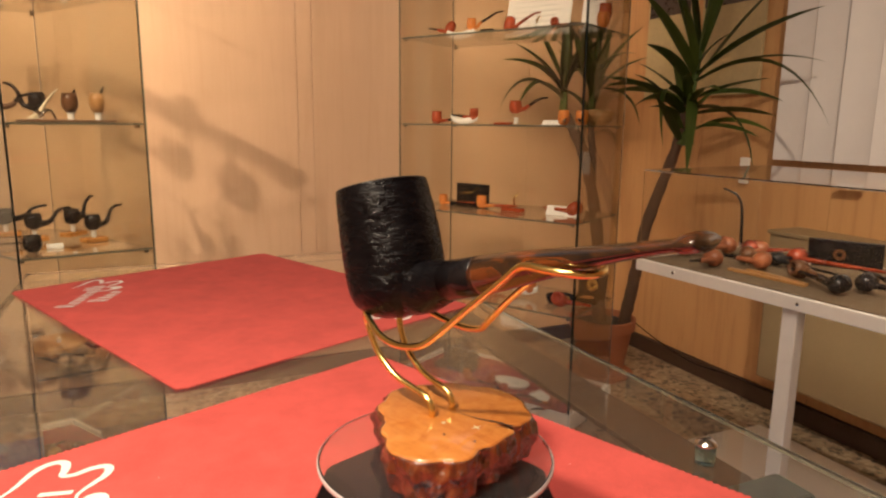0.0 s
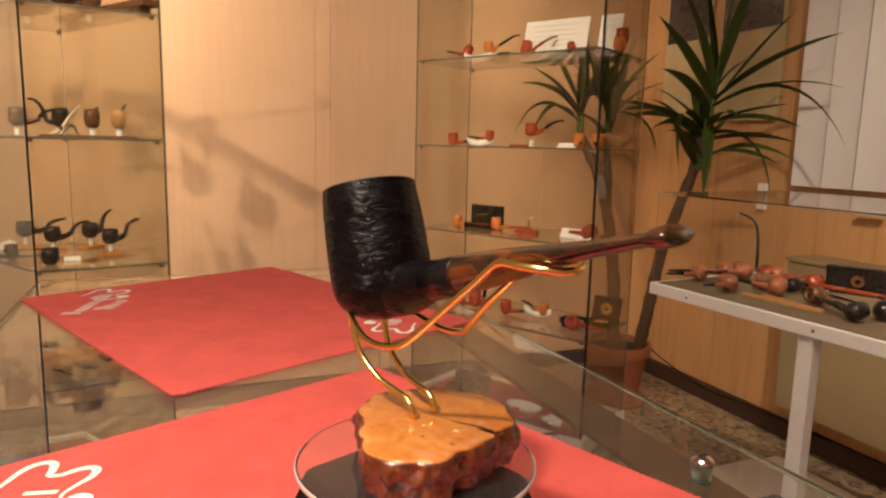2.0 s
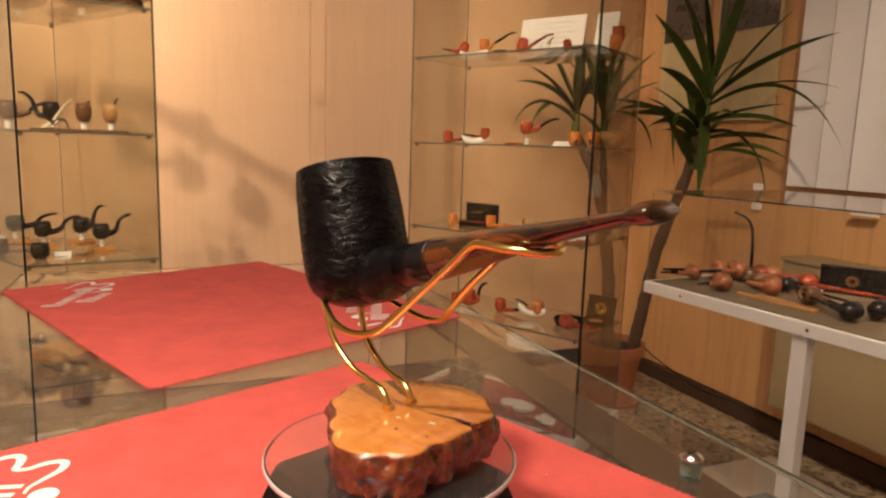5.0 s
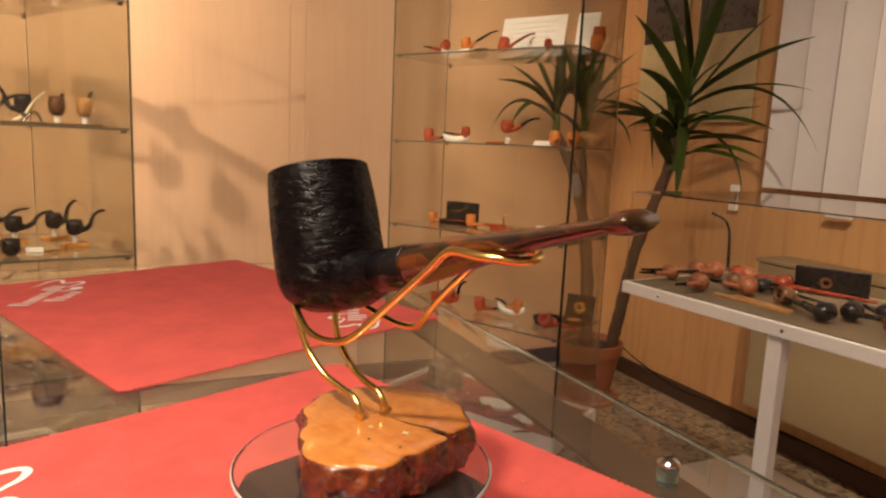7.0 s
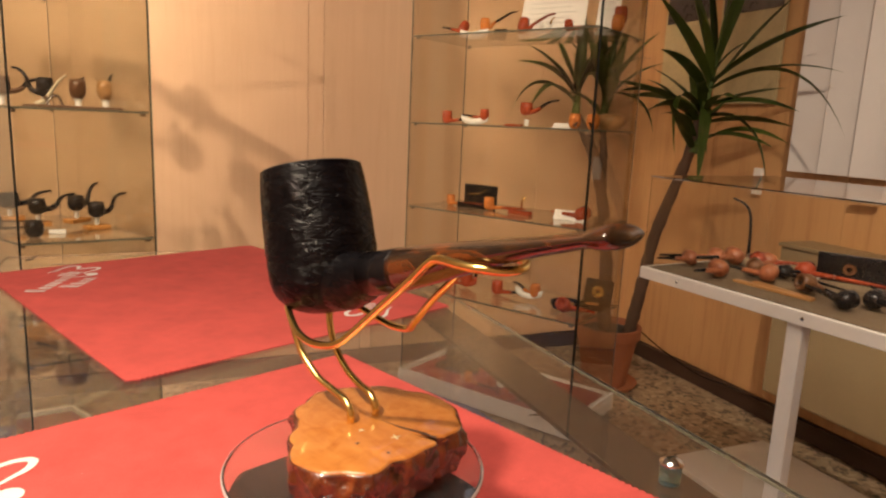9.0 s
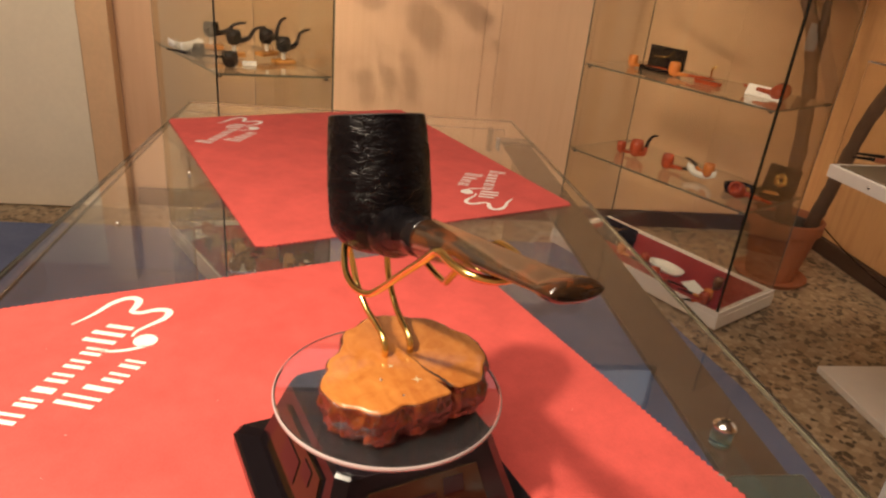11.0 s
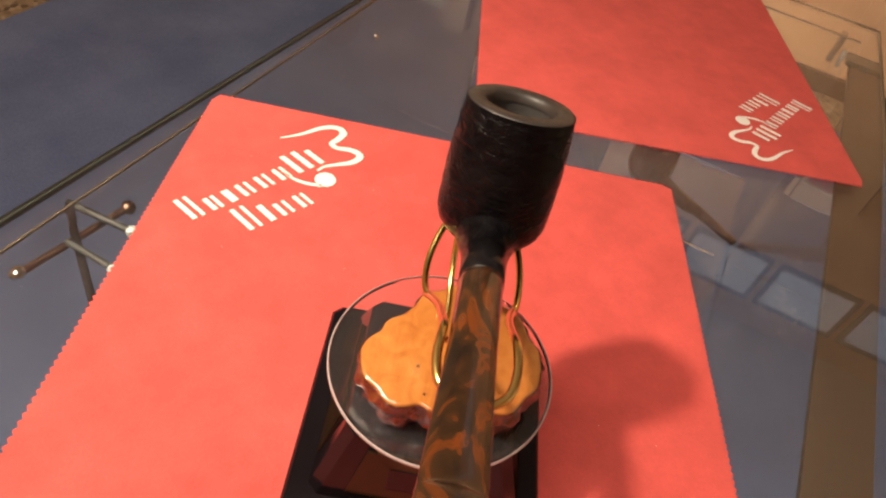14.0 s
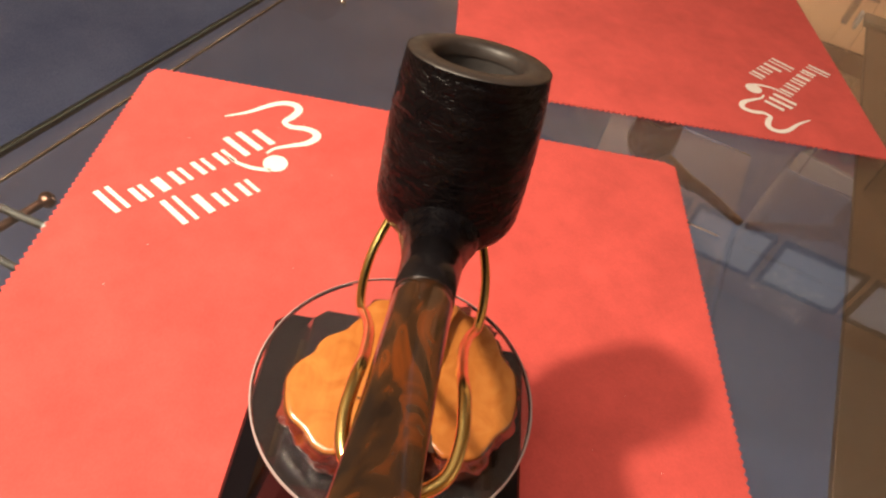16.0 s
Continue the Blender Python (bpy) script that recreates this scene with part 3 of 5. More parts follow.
for k in range(levels + 1):
    t = k / levels
    z = t * (TOPZ - 0.0008)
    row = []
    for i, (x, y) in enumerate(outline):
        a = math.atan2(y, x)
        crag = 0.5 + 0.5 * max(0.0, math.cos(a - 2.95)) ** 1.5 * 1.6
        swell = 1.0 + 0.02 * math.sin(math.pi * t) - 0.05 * (1 - t) ** 2
        rough = 0.0042 * crag * noise.fractal(Vector((x * 260, y * 260, z * 150)), 0.8, 2.1, 4) * min(1, (1 - t) * 5 + 0.12)
        rough += 0.0016 * crag * noise.noise(Vector((x * 90, y * 90, z * 60 + 5))) * min(1, (1 - t) * 3)
        s = swell * (1 + rough / 0.03)
        row.append(bm.verts.new((x * s, y * s, z)))
    rows.append(row)
n = len(outline)
for a, b in zip(rows, rows[1:]):
    for i in range(n):
        bm.faces.new((a[i], a[(i + 1) % n], b[(i + 1) % n], b[i]))
bm.faces.new(rows[0][::-1]), bm.faces.new(rows[-1])
part("bark", bm, M["bark"], stand, "rough dark red lacquered bark edge", smooth=True)
crack_line = curve_points([(0.0225, 0.0135, 0.0), (0.0165, 0.0118, 0.0), (0.0105, 0.0092, 0.0), (0.0045, 0.0078, 0.0), (-0.002, 0.0060, 0.0)], 4)
bm = bmesh.new()
sides = []
for i, p in enumerate(crack_line):
    w = 0.0011 * (1 - i / (len(crack_line) - 1)) + 0.00008
    w *= 0.7 + 0.6 * noise.noise(p * 900)
    sides.append([bm.verts.new((p.x, p.y + e * w, TOPZ + z)) for e, z in ((-1, 0.0001), (0, 0.00005), (1, 0.0001))])
for a, b in zip(sides, sides[1:]):
    for k in range(2):
        bm.faces.new((a[k], b[k], b[k + 1], a[k + 1]))
part("crack", bm, M["baseboard"], stand, "dark drying crack in the burl face")
for x, y, r in ((0.0147, 0.0035, 0.0021), (0.0043, -0.0024, 0.0014), (0.0109, -0.0085, 0.0010), (0.0215, -0.0045, 0.0009)):
    bm = bmesh.new()
    tips = [bm.verts.new((x + r * (1 if k % 2 == 0 else 0.3) * math.cos(k * 0.785 + x * 90), y + r * (1 if k % 2 == 0 else 0.3) * math.sin(k * 0.785 + x * 90), TOPZ + 0.0001)) for k in range(8)]
    mid = bm.verts.new((x, y, TOPZ + 0.0003))
    for k in range(8):
        bm.faces.new((tips[k], tips[(k + 1) % 8], mid))
    part("nick", bm, M["bar_glass"] if r < 0.0012 else M["mount"], stand, "small star-shaped nick in the lacquer")
half = [(-0.0025, 0.005, 0.0145), (-0.0028, 0.005, 0.0188), (-0.0065, 0.005, 0.0217), (-0.0135, 0.0052, 0.0230), (-0.022, 0.006, 0.0252), (-0.031, 0.0068, 0.0315), (-0.0357, 0.0075, 0.0395),
        (-0.0366, 0.0088, 0.0455), (-0.0338, 0.0108, 0.0482), (-0.027, 0.0135, 0.0465), (-0.0178, 0.0158, 0.0438), (-0.0078, 0.0162, 0.0430), (0.0018, 0.0150, 0.0450), (0.0077, 0.0128, 0.0495),
        (0.0194, 0.0105, 0.0605), (0.0325, 0.0095, 0.0717), (0.0390, 0.0095, 0.0773), (0.0433, 0.0098, 0.0789), (0.050, 0.0100, 0.0790), (0.0565, 0.0085, 0.0788), (0.0600, 0.0045, 0.0784)]
whole = [(x, y + 0.003, z) for x, y, z in half + [(0.0612, 0.0, 0.0783)] + [(x, -y, z) for x, y, z in half[::-1]]]
part("wire", tube(bmesh.new(), curve_points(whole, 5), 0.00125, 12), M["brass"], stand, "polished bent brass wire", smooth=True)

pipe = thing("smoking_pipe", (0, 0, SLAB), THETA, "black sandblasted briar billiard pipe with a marbled brown stem", "pipe")
LIE = pose(-0.0255, 0.0042, 0.0458, 0, -16.2, -2.3)


def in_pipe(bm):
    bmesh.ops.transform(bm, matrix=LIE, verts=bm.verts)
    return bm


def bowl_radius(t):
    """Outer radius of the bowl at the share t of its height."""
    if t < 0.3:
        u = t / 0.3
        return 0.0196 * math.sqrt(max(0.0, 1 - (1 - u) ** 2.3)) * 0.985
    return 0.0193 + 0.0005 * math.sin((t - 0.3) * 2.6) - 0.0020 * ((t - 0.3) / 0.7) ** 2


bm = bmesh.new()
HB, N = 0.0515, 128
rows = []
for k in range(71):
    t = k / 70
    z = HB * t
    r0 = bowl_radius(max(t, 0.0))
    if k == 0:
        rows.append([bm.verts.new((0, 0, 0))])
        continue
    row = []
    for i in range(N):
        a = 2 * math.pi * i / N
        x, y = math.cos(a), math.sin(a)
        d = noise.fractal(Vector((x * 3.2, y * 3.2, z * 300 + noise.noise(Vector((x * 2, y * 2, z * 40))) * 1.5)), 0.8, 2.0, 3)
        fade = min(1.0, (1 - t) * 14)
        row.append(bm.verts.new((x * (r0 + 0.00022 * d * fade), y * (r0 + 0.00022 * d * fade), z)))
    rows.append(row)
for a, b in zip(rows, rows[1:]):
    for i in range(N):
        j = (i + 1) % N
        bm.faces.new((a[0], b[j], b[i]) if len(a) == 1 else (a[i], a[j], b[j], b[i]))
bowl = part("bowl", in_pipe(bm), M["sandblast"], pipe, "black sandblasted briar bowl", smooth=True)
rim_r = bowl_radius(1.0)
part("rim", in_pipe(lathe(bmesh.new(), [(rim_r - 0.0002, HB - 0.0010), (rim_r, HB - 0.0002), (rim_r - 0.0006, HB + 0.0004), (0.0125, HB + 0.0005), (0.0113, HB - 0.0008), (0.0110, HB - 0.003)], 96)), M["black_rim"], bowl, "smooth dark rim", smooth=True)
part("chamber", in_pipe(lathe(bmesh.new(), [(0.0112, HB - 0.0018), (0.0108, 0.020), (0.009, 0.013), (0.005, 0.010), (0, 0.009)], 64)), M["chamber"], bowl, "hollow tobacco chamber", smooth=True)
AX = 0.0115
shank_pts = [(0.031, 0.0072), (0.040, 0.0068), (0.0468, 0.0067), (0.0470, 0.0064)]
neck = [(0.010, 0.0115, 0.0110), (0.0145, 0.0113, 0.0108), (0.0175, 0.0107, 0.0100), (0.0205, 0.0104, 0.0090), (0.025, 0.0108, 0.0081), (0.031, 0.0115, 0.0072)]
bm = bmesh.new()
steps = curve_points([(x, c, r) for x, c, r in neck], 6)
loops = []
for p in steps:
    row = []
    for i in range(48):
        a = 2 * math.pi * i / 48
        q = Vector((p.x, math.cos(a), math.sin(a)))
        d = noise.fractal(Vector((p.x * 260, q.y * 2.6, q.z * 2.6)), 0.8, 2.0, 3)
        k = p.z + 0.0002 * d
        row.append(bm.verts.new((p.x, q.y * k, p.y + q.z * k)))
    loops.append(row)
for a, b in zip(loops, loops[1:]):
    for i in range(48):
        bm.faces.new((a[i], a[(i + 1) % 48], b[(i + 1) % 48], b[i]))
bmesh.ops.recalc_face_normals(bm, faces=bm.faces)
part("neck", in_pipe(bm), M["sandblast"], pipe, "rough sandblasted neck of the shank", smooth=True)
part("shank", in_pipe(tube(bmesh.new(), [(x, 0, AX) for x, r in shank_pts], [r for x, r in shank_pts], 40)), M["shank"], pipe, "smooth black shank with a faint stamp", smooth=True)
part("ring", in_pipe(tube(bmesh.new(), [(0.0466, 0, AX), (0.0473, 0, AX)], 0.00675, 40)), M["vulcanite"], pipe, "thin black band", smooth=True)
stem_rows = [(0.0472, 0.0067, 0.0067), (0.055, 0.0065, 0.0063), (0.068, 0.0064, 0.0053), (0.080, 0.0064, 0.0042), (0.090, 0.0065, 0.0034), (0.102, 0.0068, 0.0025), (0.114, 0.0070, 0.00205), (0.1205, 0.0071, 0.0019), (0.1222, 0.0072, 0.0026), (0.1245, 0.0073, 0.0029), (0.1266, 0.0071, 0.0026), (0.1275, 0.0066, 0.0017)]
stem_pts = curve_points([(x, w, h) for x, w, h in stem_rows], 3)
part("stem", in_pipe(tube(bmesh.new(), [(p.x, 0, AX + 0.0006 * math.sin((p.x - 0.047) / 0.082 * math.pi)) for p in stem_pts], [p.y for p in stem_pts], 40, [p.z / p.y for p in stem_pts], side=(0, 1, 0))), M["ebonite"], pipe, "marbled brown and orange ebonite stem", smooth=True)

# ---------------------------------------------------------------- print on the cloths
def ribbon(points, widths):
    """A flat ribbon through the points, as a thin sheet."""
    bm = bmesh.new()
    pts = curve_points([(x, y, w) for (x, y), w in zip(points, widths)], 6)
    left, right = [], []
    for i, p in enumerate(pts):
        d = pts[min(i + 1, len(pts) - 1)] - pts[max(i - 1, 0)]
        nx, ny = -d.y, d.x
        ln = math.hypot(nx, ny) or 1
        left.append(bm.verts.new((p.x + nx / ln * p.z / 2, p.y + ny / ln * p.z / 2, 0)))
        right.append(bm.verts.new((p.x - nx / ln * p.z / 2, p.y - ny / ln * p.z / 2, 0)))
    for i in range(len(pts) - 1):
        bm.faces.new((left[i], left[i + 1], right[i + 1], right[i]))
    return bm


def print_mark(parent, m):
    """The white printed mark of a cloth: a pipe-shaped flourish and two rows of plain bars."""
    mm = 0.001
    tail = [(53, 31.3), (63.5, 24.3), (73, 15.2), (80, 11.2), (86, 11.6), (88.4, 15.5), (86.6, 21.5), (83.6, 27.2), (88, 30.2), (95, 29.6), (101, 31.5), (102.3, 35.5), (98.5, 41), (91, 45.2), (84, 49.4), (81, 54)]
    wide = [0.8, 2.2, 3.2, 3.8, 4.2, 4.4, 4.0, 3.2, 3.4, 3.8, 4.2, 4.2, 3.6, 2.6, 1.8, 1.4]
    pieces = [ribbon([(x * mm, -y * mm) for x, y in tail], [w * mm for w in wide])]
    pieces.append(ribbon([(62 * mm, -60.5 * mm), (69 * mm, -64.5 * mm), (77 * mm, -66.4 * mm), (86 * mm, -66 * mm)], [0.6 * mm, 1.8 * mm, 2.4 * mm, 2.2 * mm]))
    bm = bmesh.new()
    bmesh.ops.create_circle(bm, cap_ends=True, segments=36, radius=6.1 * mm, matrix=Matrix.Translation((87 * mm, -60.3 * mm, 0)))
    pieces.append(bm)
    for (ax, ay), (bx, by), heights, widths in (
            ((28.5, 110.5), (86.0, 42.0), (17.5, 10.5, 10.5, 10.5, 10.5, 10.5, 17.5, 17.5, 14.5), (5.6, 5.0, 3.2, 5.6, 5.6, 5.2, 2.6, 2.6, 2.6)),
            ((58.5, 110.5), (88.5, 77.5), (18.5, 14.0, 10.5, 10.5), (5.8, 2.6, 5.6, 5.2))):
        ux, uy = bx - ax, by - ay
        total = math.hypot(ux, uy)
        ux, uy = ux / total, uy / total
        adv = [w + 2.3 for w in widths]
        k = total / sum(adv)
        s = 0.0
        for h, w, a in zip(heights, widths, adv):
            bm = bmesh.new()
            x, y = ax + ux * s, ay + uy * s
            lean = -0.10
            vx, vy = uy * h + ux * h * lean, -ux * h + uy * h * lean
            w2 = w * k * 0.86
            stroke = 2.7 if w > 3.5 else w2
            for off in ((0.0, w2 - stroke * 0.75) if w > 3.5 else (0.0,)):
                wide_bar = stroke if off == 0 else stroke * 0.75
                q = [(x + ux * (off + e) + vx * f, y + uy * (off + e) + vy * f) for e, f in ((0, 0), (wide_bar, 0), (wide_bar, 1), (0, 1))]
                bm.faces.new([bm.verts.new((px * mm, -py * mm, 0)) for px, py in q])
            pieces.append(bm)
            s += a * k
    for bm in pieces:
        bmesh.ops.transform(bm, matrix=m @ Matrix.Translation((-0.003, 0, 0.0019)), verts=bm.verts)
        bmesh.ops.recalc_face_normals(bm, faces=bm.faces)
        part("print_mark", bm, M["print"], parent, "white printed mark")


for c, w, d in ((near_cloth, 0.302, 0.381), (far_cloth, 0.289, 0.357)):
    fabric = c.children[0]
    size = Matrix.Diagonal((w / 0.302, d / 0.381, 1, 1))
    print_mark(fabric, size)
    print_mark(fabric, Matrix.Translation((w, -d, 0)) @ Matrix.Rotation(math.pi, 4, "Z") @ size)


specks = random.Random(8)
lint = thing("lint", (0, 0, Z + 0.0018), 0, "tiny pale specks of lint on the red cloth", "lint", kind="stuff")
bm = bmesh.new()
for i in range(18):
    u, v = specks.uniform(0.02, 0.28), specks.uniform(-0.36, -0.02)
    a = radians(21.6)
    x, y = -0.223 + u * math.cos(a) - v * math.sin(a), 0.135 + u * math.sin(a) + v * math.cos(a)
    if math.hypot(x, y) < 0.075:
        continue
    r, turn = specks.uniform(0.00015, 0.0003), specks.uniform(0, 6.28)
    q = [bm.verts.new((x + r * e * math.cos(turn) - r * f * 0.5 * math.sin(turn), y + r * e * math.sin(turn) + r * f * 0.5 * math.cos(turn), 0.0002 + 0.0002 * (e == f))) for e, f in ((-1, -1), (1, -1), (1, 1), (-1, 1))]
    bm.faces.new(q)
part("fibres", bm, M["card"], lint)


# ---------------------------------------------------------------- fittings of the counter
def rod(name, a, b, r, material, parent, label="", n=12):
    return part(name, tube(bmesh.new(), [a, b], r, n), material, parent, label, smooth=False)


def knob(name, place, r, h, material, parent):
    return part(name, lathe(bmesh.new(), [(0, 0), (r * 0.6, 0), (r, h * 0.3), (r, h * 0.7), (r * 0.7, h), (0, h)], 20, place), material, parent, smooth=True)


hinge = thing("glass_connector", (-0.205, 0.01, 0.872), 0, "bronze rod and clear bars joining the glass panes", "glass connector")
rod("rod", (-0.0125, -0.031, 0), (-0.004, 0.034, 0.002), 0.0021, M["bronze"], hinge, "dull bronze rod")
knob("knob", (-0.004, 0.034, -0.002), 0.0038, 0.007, M["bronze"], hinge)
knob("knob", (-0.0125, -0.031, -0.002), 0.0042, 0.006, M["chrome"], hinge)
rod("bar", (-0.024, 0.013, 0.010), (0.010, 0.020, 0.004), 0.0021, M["bar_glass"], hinge, "clear glassy bar")
rod("bar", (-0.006, -0.005, 0.006), (0.021, -0.004, 0.004), 0.0019, M["bar_glass"], hinge, "clear glassy bar")
rod("strut", (-0.022, 0.011, 0.009), (0.026, -0.022, -0.012), 0.0022, M["black"], hinge)
knob("cap", (0.012, 0.0205, 0.000), 0.0033, 0.006, M["cap_glass"], hinge)
knob("cap", (0.023, -0.004, 0.000), 0.0028, 0.005, M["cap_glass"], hinge)
bolt = thing("glass_bolt", (0.1628, 0.0292, Z + 0.0004), 0, "small chrome-capped glass puck on the counter top", "bolt")
bolt.scale = (0.84, 0.84, 0.84)
part("puck", lathe(bmesh.new(), [(0, 0), (0.0058, 0), (0.0062, 0.0005), (0.0062, 0.0105), (0.0056, 0.0112), (0, 0.0112)], 32), M["puck_glass"], bolt, "greenish glass puck", smooth=True)
part("cap", lathe(bmesh.new(), [(0.0, 0.0114), (0.0066, 0.0114), (0.0070, 0.0122), (0.0066, 0.0134), (0.0040, 0.0152), (0.0016, 0.0160), (0, 0.0161)], 32), M["chrome"], bolt, "domed chrome cap", smooth=True)
part("slot", boxed(-0.0030, 0.0030, -0.0005, 0.0005, 0.0150, 0.0164, bevel=0.0002), M["edge_dark"], bolt)
for y in (0.015, -0.30, 0.59):
    clip = thing("corner_clip", (0.182, y, 0.872), 0, "dark metal clip under the glass top", "clip", "clips of the counter")
    part("body", boxed(-0.018, 0.022, -0.020, 0.004, 0.008, 0.0130, bevel=0.002), M["edge_dark"], clip)
    part("glass_edge", boxed(-0.022, -0.0185, -0.006, 0.006, -0.002, 0.012, bevel=0.001), M["cap_glass"], clip)
clip = thing("corner_clip", (0.158, 0.628, 0.868), 0, "small metal hook at the counter's glass corner", "clip", "clips of the counter")
part("body", boxed(-0.003, 0.003, -0.006, 0.004, -0.01, 0.020, bevel=0.001), M["chrome"], clip)
for x, y in ((-0.19, 0.28), (-0.196, 0.10), (-0.165, 0.40)):
    g = thing("glass_pad", (x, y, 0.8835), 0, "tiny clear pad under the glass top", "pad", "pads under the glass")
    knob("pad", (0, 0, 0), 0.0022, 0.0055, M["chrome"], g)


# ---------------------------------------------------------------- pipes and small goods
def smoking_pipe(place, turn, wood="briar_red", stem="vulcanite", bent=0.0, length=0.13, size=1.0, tilt=0.0, label="", squat=False, pitch=0.0):
    """A tobacco pipe whose bowl stands at place and whose stem points along x."""
    ob = new("tobacco_pipe")
    ob.empty_display_size = 0.02
    ob.matrix_world = pose(*place, tilt, pitch, turn)
    tagged(ob, label or "glossy briar tobacco pipe with a dark stem", "pipe", "pipes on display")
    r, h = 0.0165 * size, (0.034 if squat else 0.043) * size
    part("bowl", lathe(bmesh.new(), [(0, 0), (r * 0.55, 0.001), (r * 0.9, h * 0.18), (r * 1.06, h * 0.42), (r * 1.03, h * 0.7), (r * 0.93, h), (r * 0.62, h * 1.005), (r * 0.58, h * 0.9), (0, h * 0.35)], 22), M[wood], ob, smooth=True)
    z0 = 0.010 * size
    p = [(r * 0.7, 0, z0), (r * 1.6, 0, z0 + 0.001 + bent * 0.004), (0.045 * size, 0, z0 + 0.003 + bent * 0.016), (length * 0.6, 0, z0 + 0.006 + bent * 0.038), (length * 0.8, 0, z0 + 0.008 + bent * 0.052), (length, 0, z0 + 0.009 + bent * 0.054)]
    if bent > 0:
        p = [(x * (1 - 0.27 * bent) if i > 1 else x, y, z) for i, (x, y, z) in enumerate(p)]
    cp = curve_points(p, 4)
    split = 9
    rs = [(0.0068 - 0.0042 * (i / (len(cp) - 1))) * size for i in range(len(cp))]
    part("shank", tube(bmesh.new(), cp[:split + 1], rs[:split + 1], 10), M[wood], ob, smooth=True)
    part("stem", tube(bmesh.new(), cp[split:], [v * 0.96 for v in rs[split:]], 10), M[stem], ob, smooth=True)
    return ob


def white_rest(place, turn, length=0.085):
    ob = thing("pipe_rest", place, turn, "curved white ceramic pipe rest", "pipe rest", "pipe rests")
    bm = bmesh.new()
    rows = []
    for i in range(13):
        t = i / 12 * 2 - 1
        w = 0.016 * math.sqrt(max(0.02, 1 - t * t))
        z = 0.016 * t * t
        rows.append([bm.verts.new((t * length / 2, s * w, z + up)) for s, up in ((-1, 0.021), (-0.8, 0.0), (0.8, 0.0), (1, 0.021), (0.75, 0.022), (0.5, 0.010), (-0.5, 0.010), (-0.75, 0.022))])
    for a, b in zip(rows, rows[1:]):
        for i in range(8):
            bm.faces.new((a[i], a[(i + 1) % 8], b[(i + 1) % 8], b[i]))
    bm.faces.new(rows[0][::-1]), bm.faces.new(rows[-1])
    part("body", bm, M["ceramic"], ob, smooth=True)
    return ob


def wood_base(place, turn, label="amber wooden display base"):
    ob = thing("wooden_pipe_stand", place, turn, label, "display base", "display bases")
    part("block", boxed(-0.032, 0.032, -0.019, 0.019, 0, 0.0128, bevel=0.003), M["amber"], ob)
    part("peg", lathe(bmesh.new(), [(0.006, 0.013), (0.006, 0.030), (0.010, 0.034), (0, 0.034)], 14), M["ceramic"], ob)
    return ob


def clear_stand(place):
    ob = thing("acrylic_stand", place, 0, "small clear acrylic pipe stand", "stand", "acrylic stands")
    part("foot", lathe(bmesh.new(), [(0, 0), (0.017, 0), (0.017, 0.003), (0, 0.003)], 20), M["acrylic"], ob)
    part("post", lathe(bmesh.new(), [(0.009, 0.003), (0.008, 0.020), (0.012, 0.026), (0, 0.022)], 16), M["ceramic"], ob)
    return ob


def show_card(place, turn, w, h, label="white printed show card", lines=4, lean=-12):
    ob = new("show_card")
    ob.empty_display_size = 0.02
    ob.matrix_world = pose(*place, lean, 0, turn)
    tagged(ob, label, "card", "show cards")
    part("card", boxed(-w / 2, w / 2, -0.0015, 0.0015, 0, h), M["card"], ob)
    for i in range(lines):
        y = h * (0.85 - 0.13 * i)
        part("text_bar", boxed(-w * 0.38, w * (0.36 - 0.1 * (i % 2)), -0.0024, -0.0016, y - 0.0016, y), M["grey_ink"], ob)
    return ob


def open_box(place, turn, w=0.10, d=0.05, h=0.055, lining="briar_black", label="open black gift box"):
    ob = thing("gift_box", place, turn, label, "box", "gift boxes")
    part("tray", boxed(-w / 2, w / 2, -d / 2, d / 2, 0, 0.018, bevel=0.001), M["black"], ob)
    part("lid", boxed(-w / 2, w / 2, d / 2 - 0.002, d / 2 + 0.008, 0.018, h, bevel=0.001), M["briar_black"], ob)
    part("trim", tube(bmesh.new(), curve_points([(-w * 0.35, d / 2 - 0.003, h * 0.55), (0, d / 2 - 0.004, h * 0.62), (w * 0.2, d / 2 - 0.003, h * 0.85)], 4), 0.0022, 6), M["gold"], ob)
    return ob


def ashtray(place, turn, r=0.045):
    ob = thing("ashtray", place, turn, "black ashtray with an orange leaf-shaped inside", "ashtray")
    part("dish", lathe(bmesh.new(), [(0, 0), (r * 0.85, 0), (r, 0.018), (r, 0.024), (r * 0.86, 0.022), (r * 0.75, 0.008), (0, 0.008)], 28), M["black"], ob, smooth=True)
    part("inlay", lathe(bmesh.new(), [(r * 0.7, 0.0085), (r * 0.55, 0.019), (0, 0.024)], 9), M["amber"], ob)
    return ob


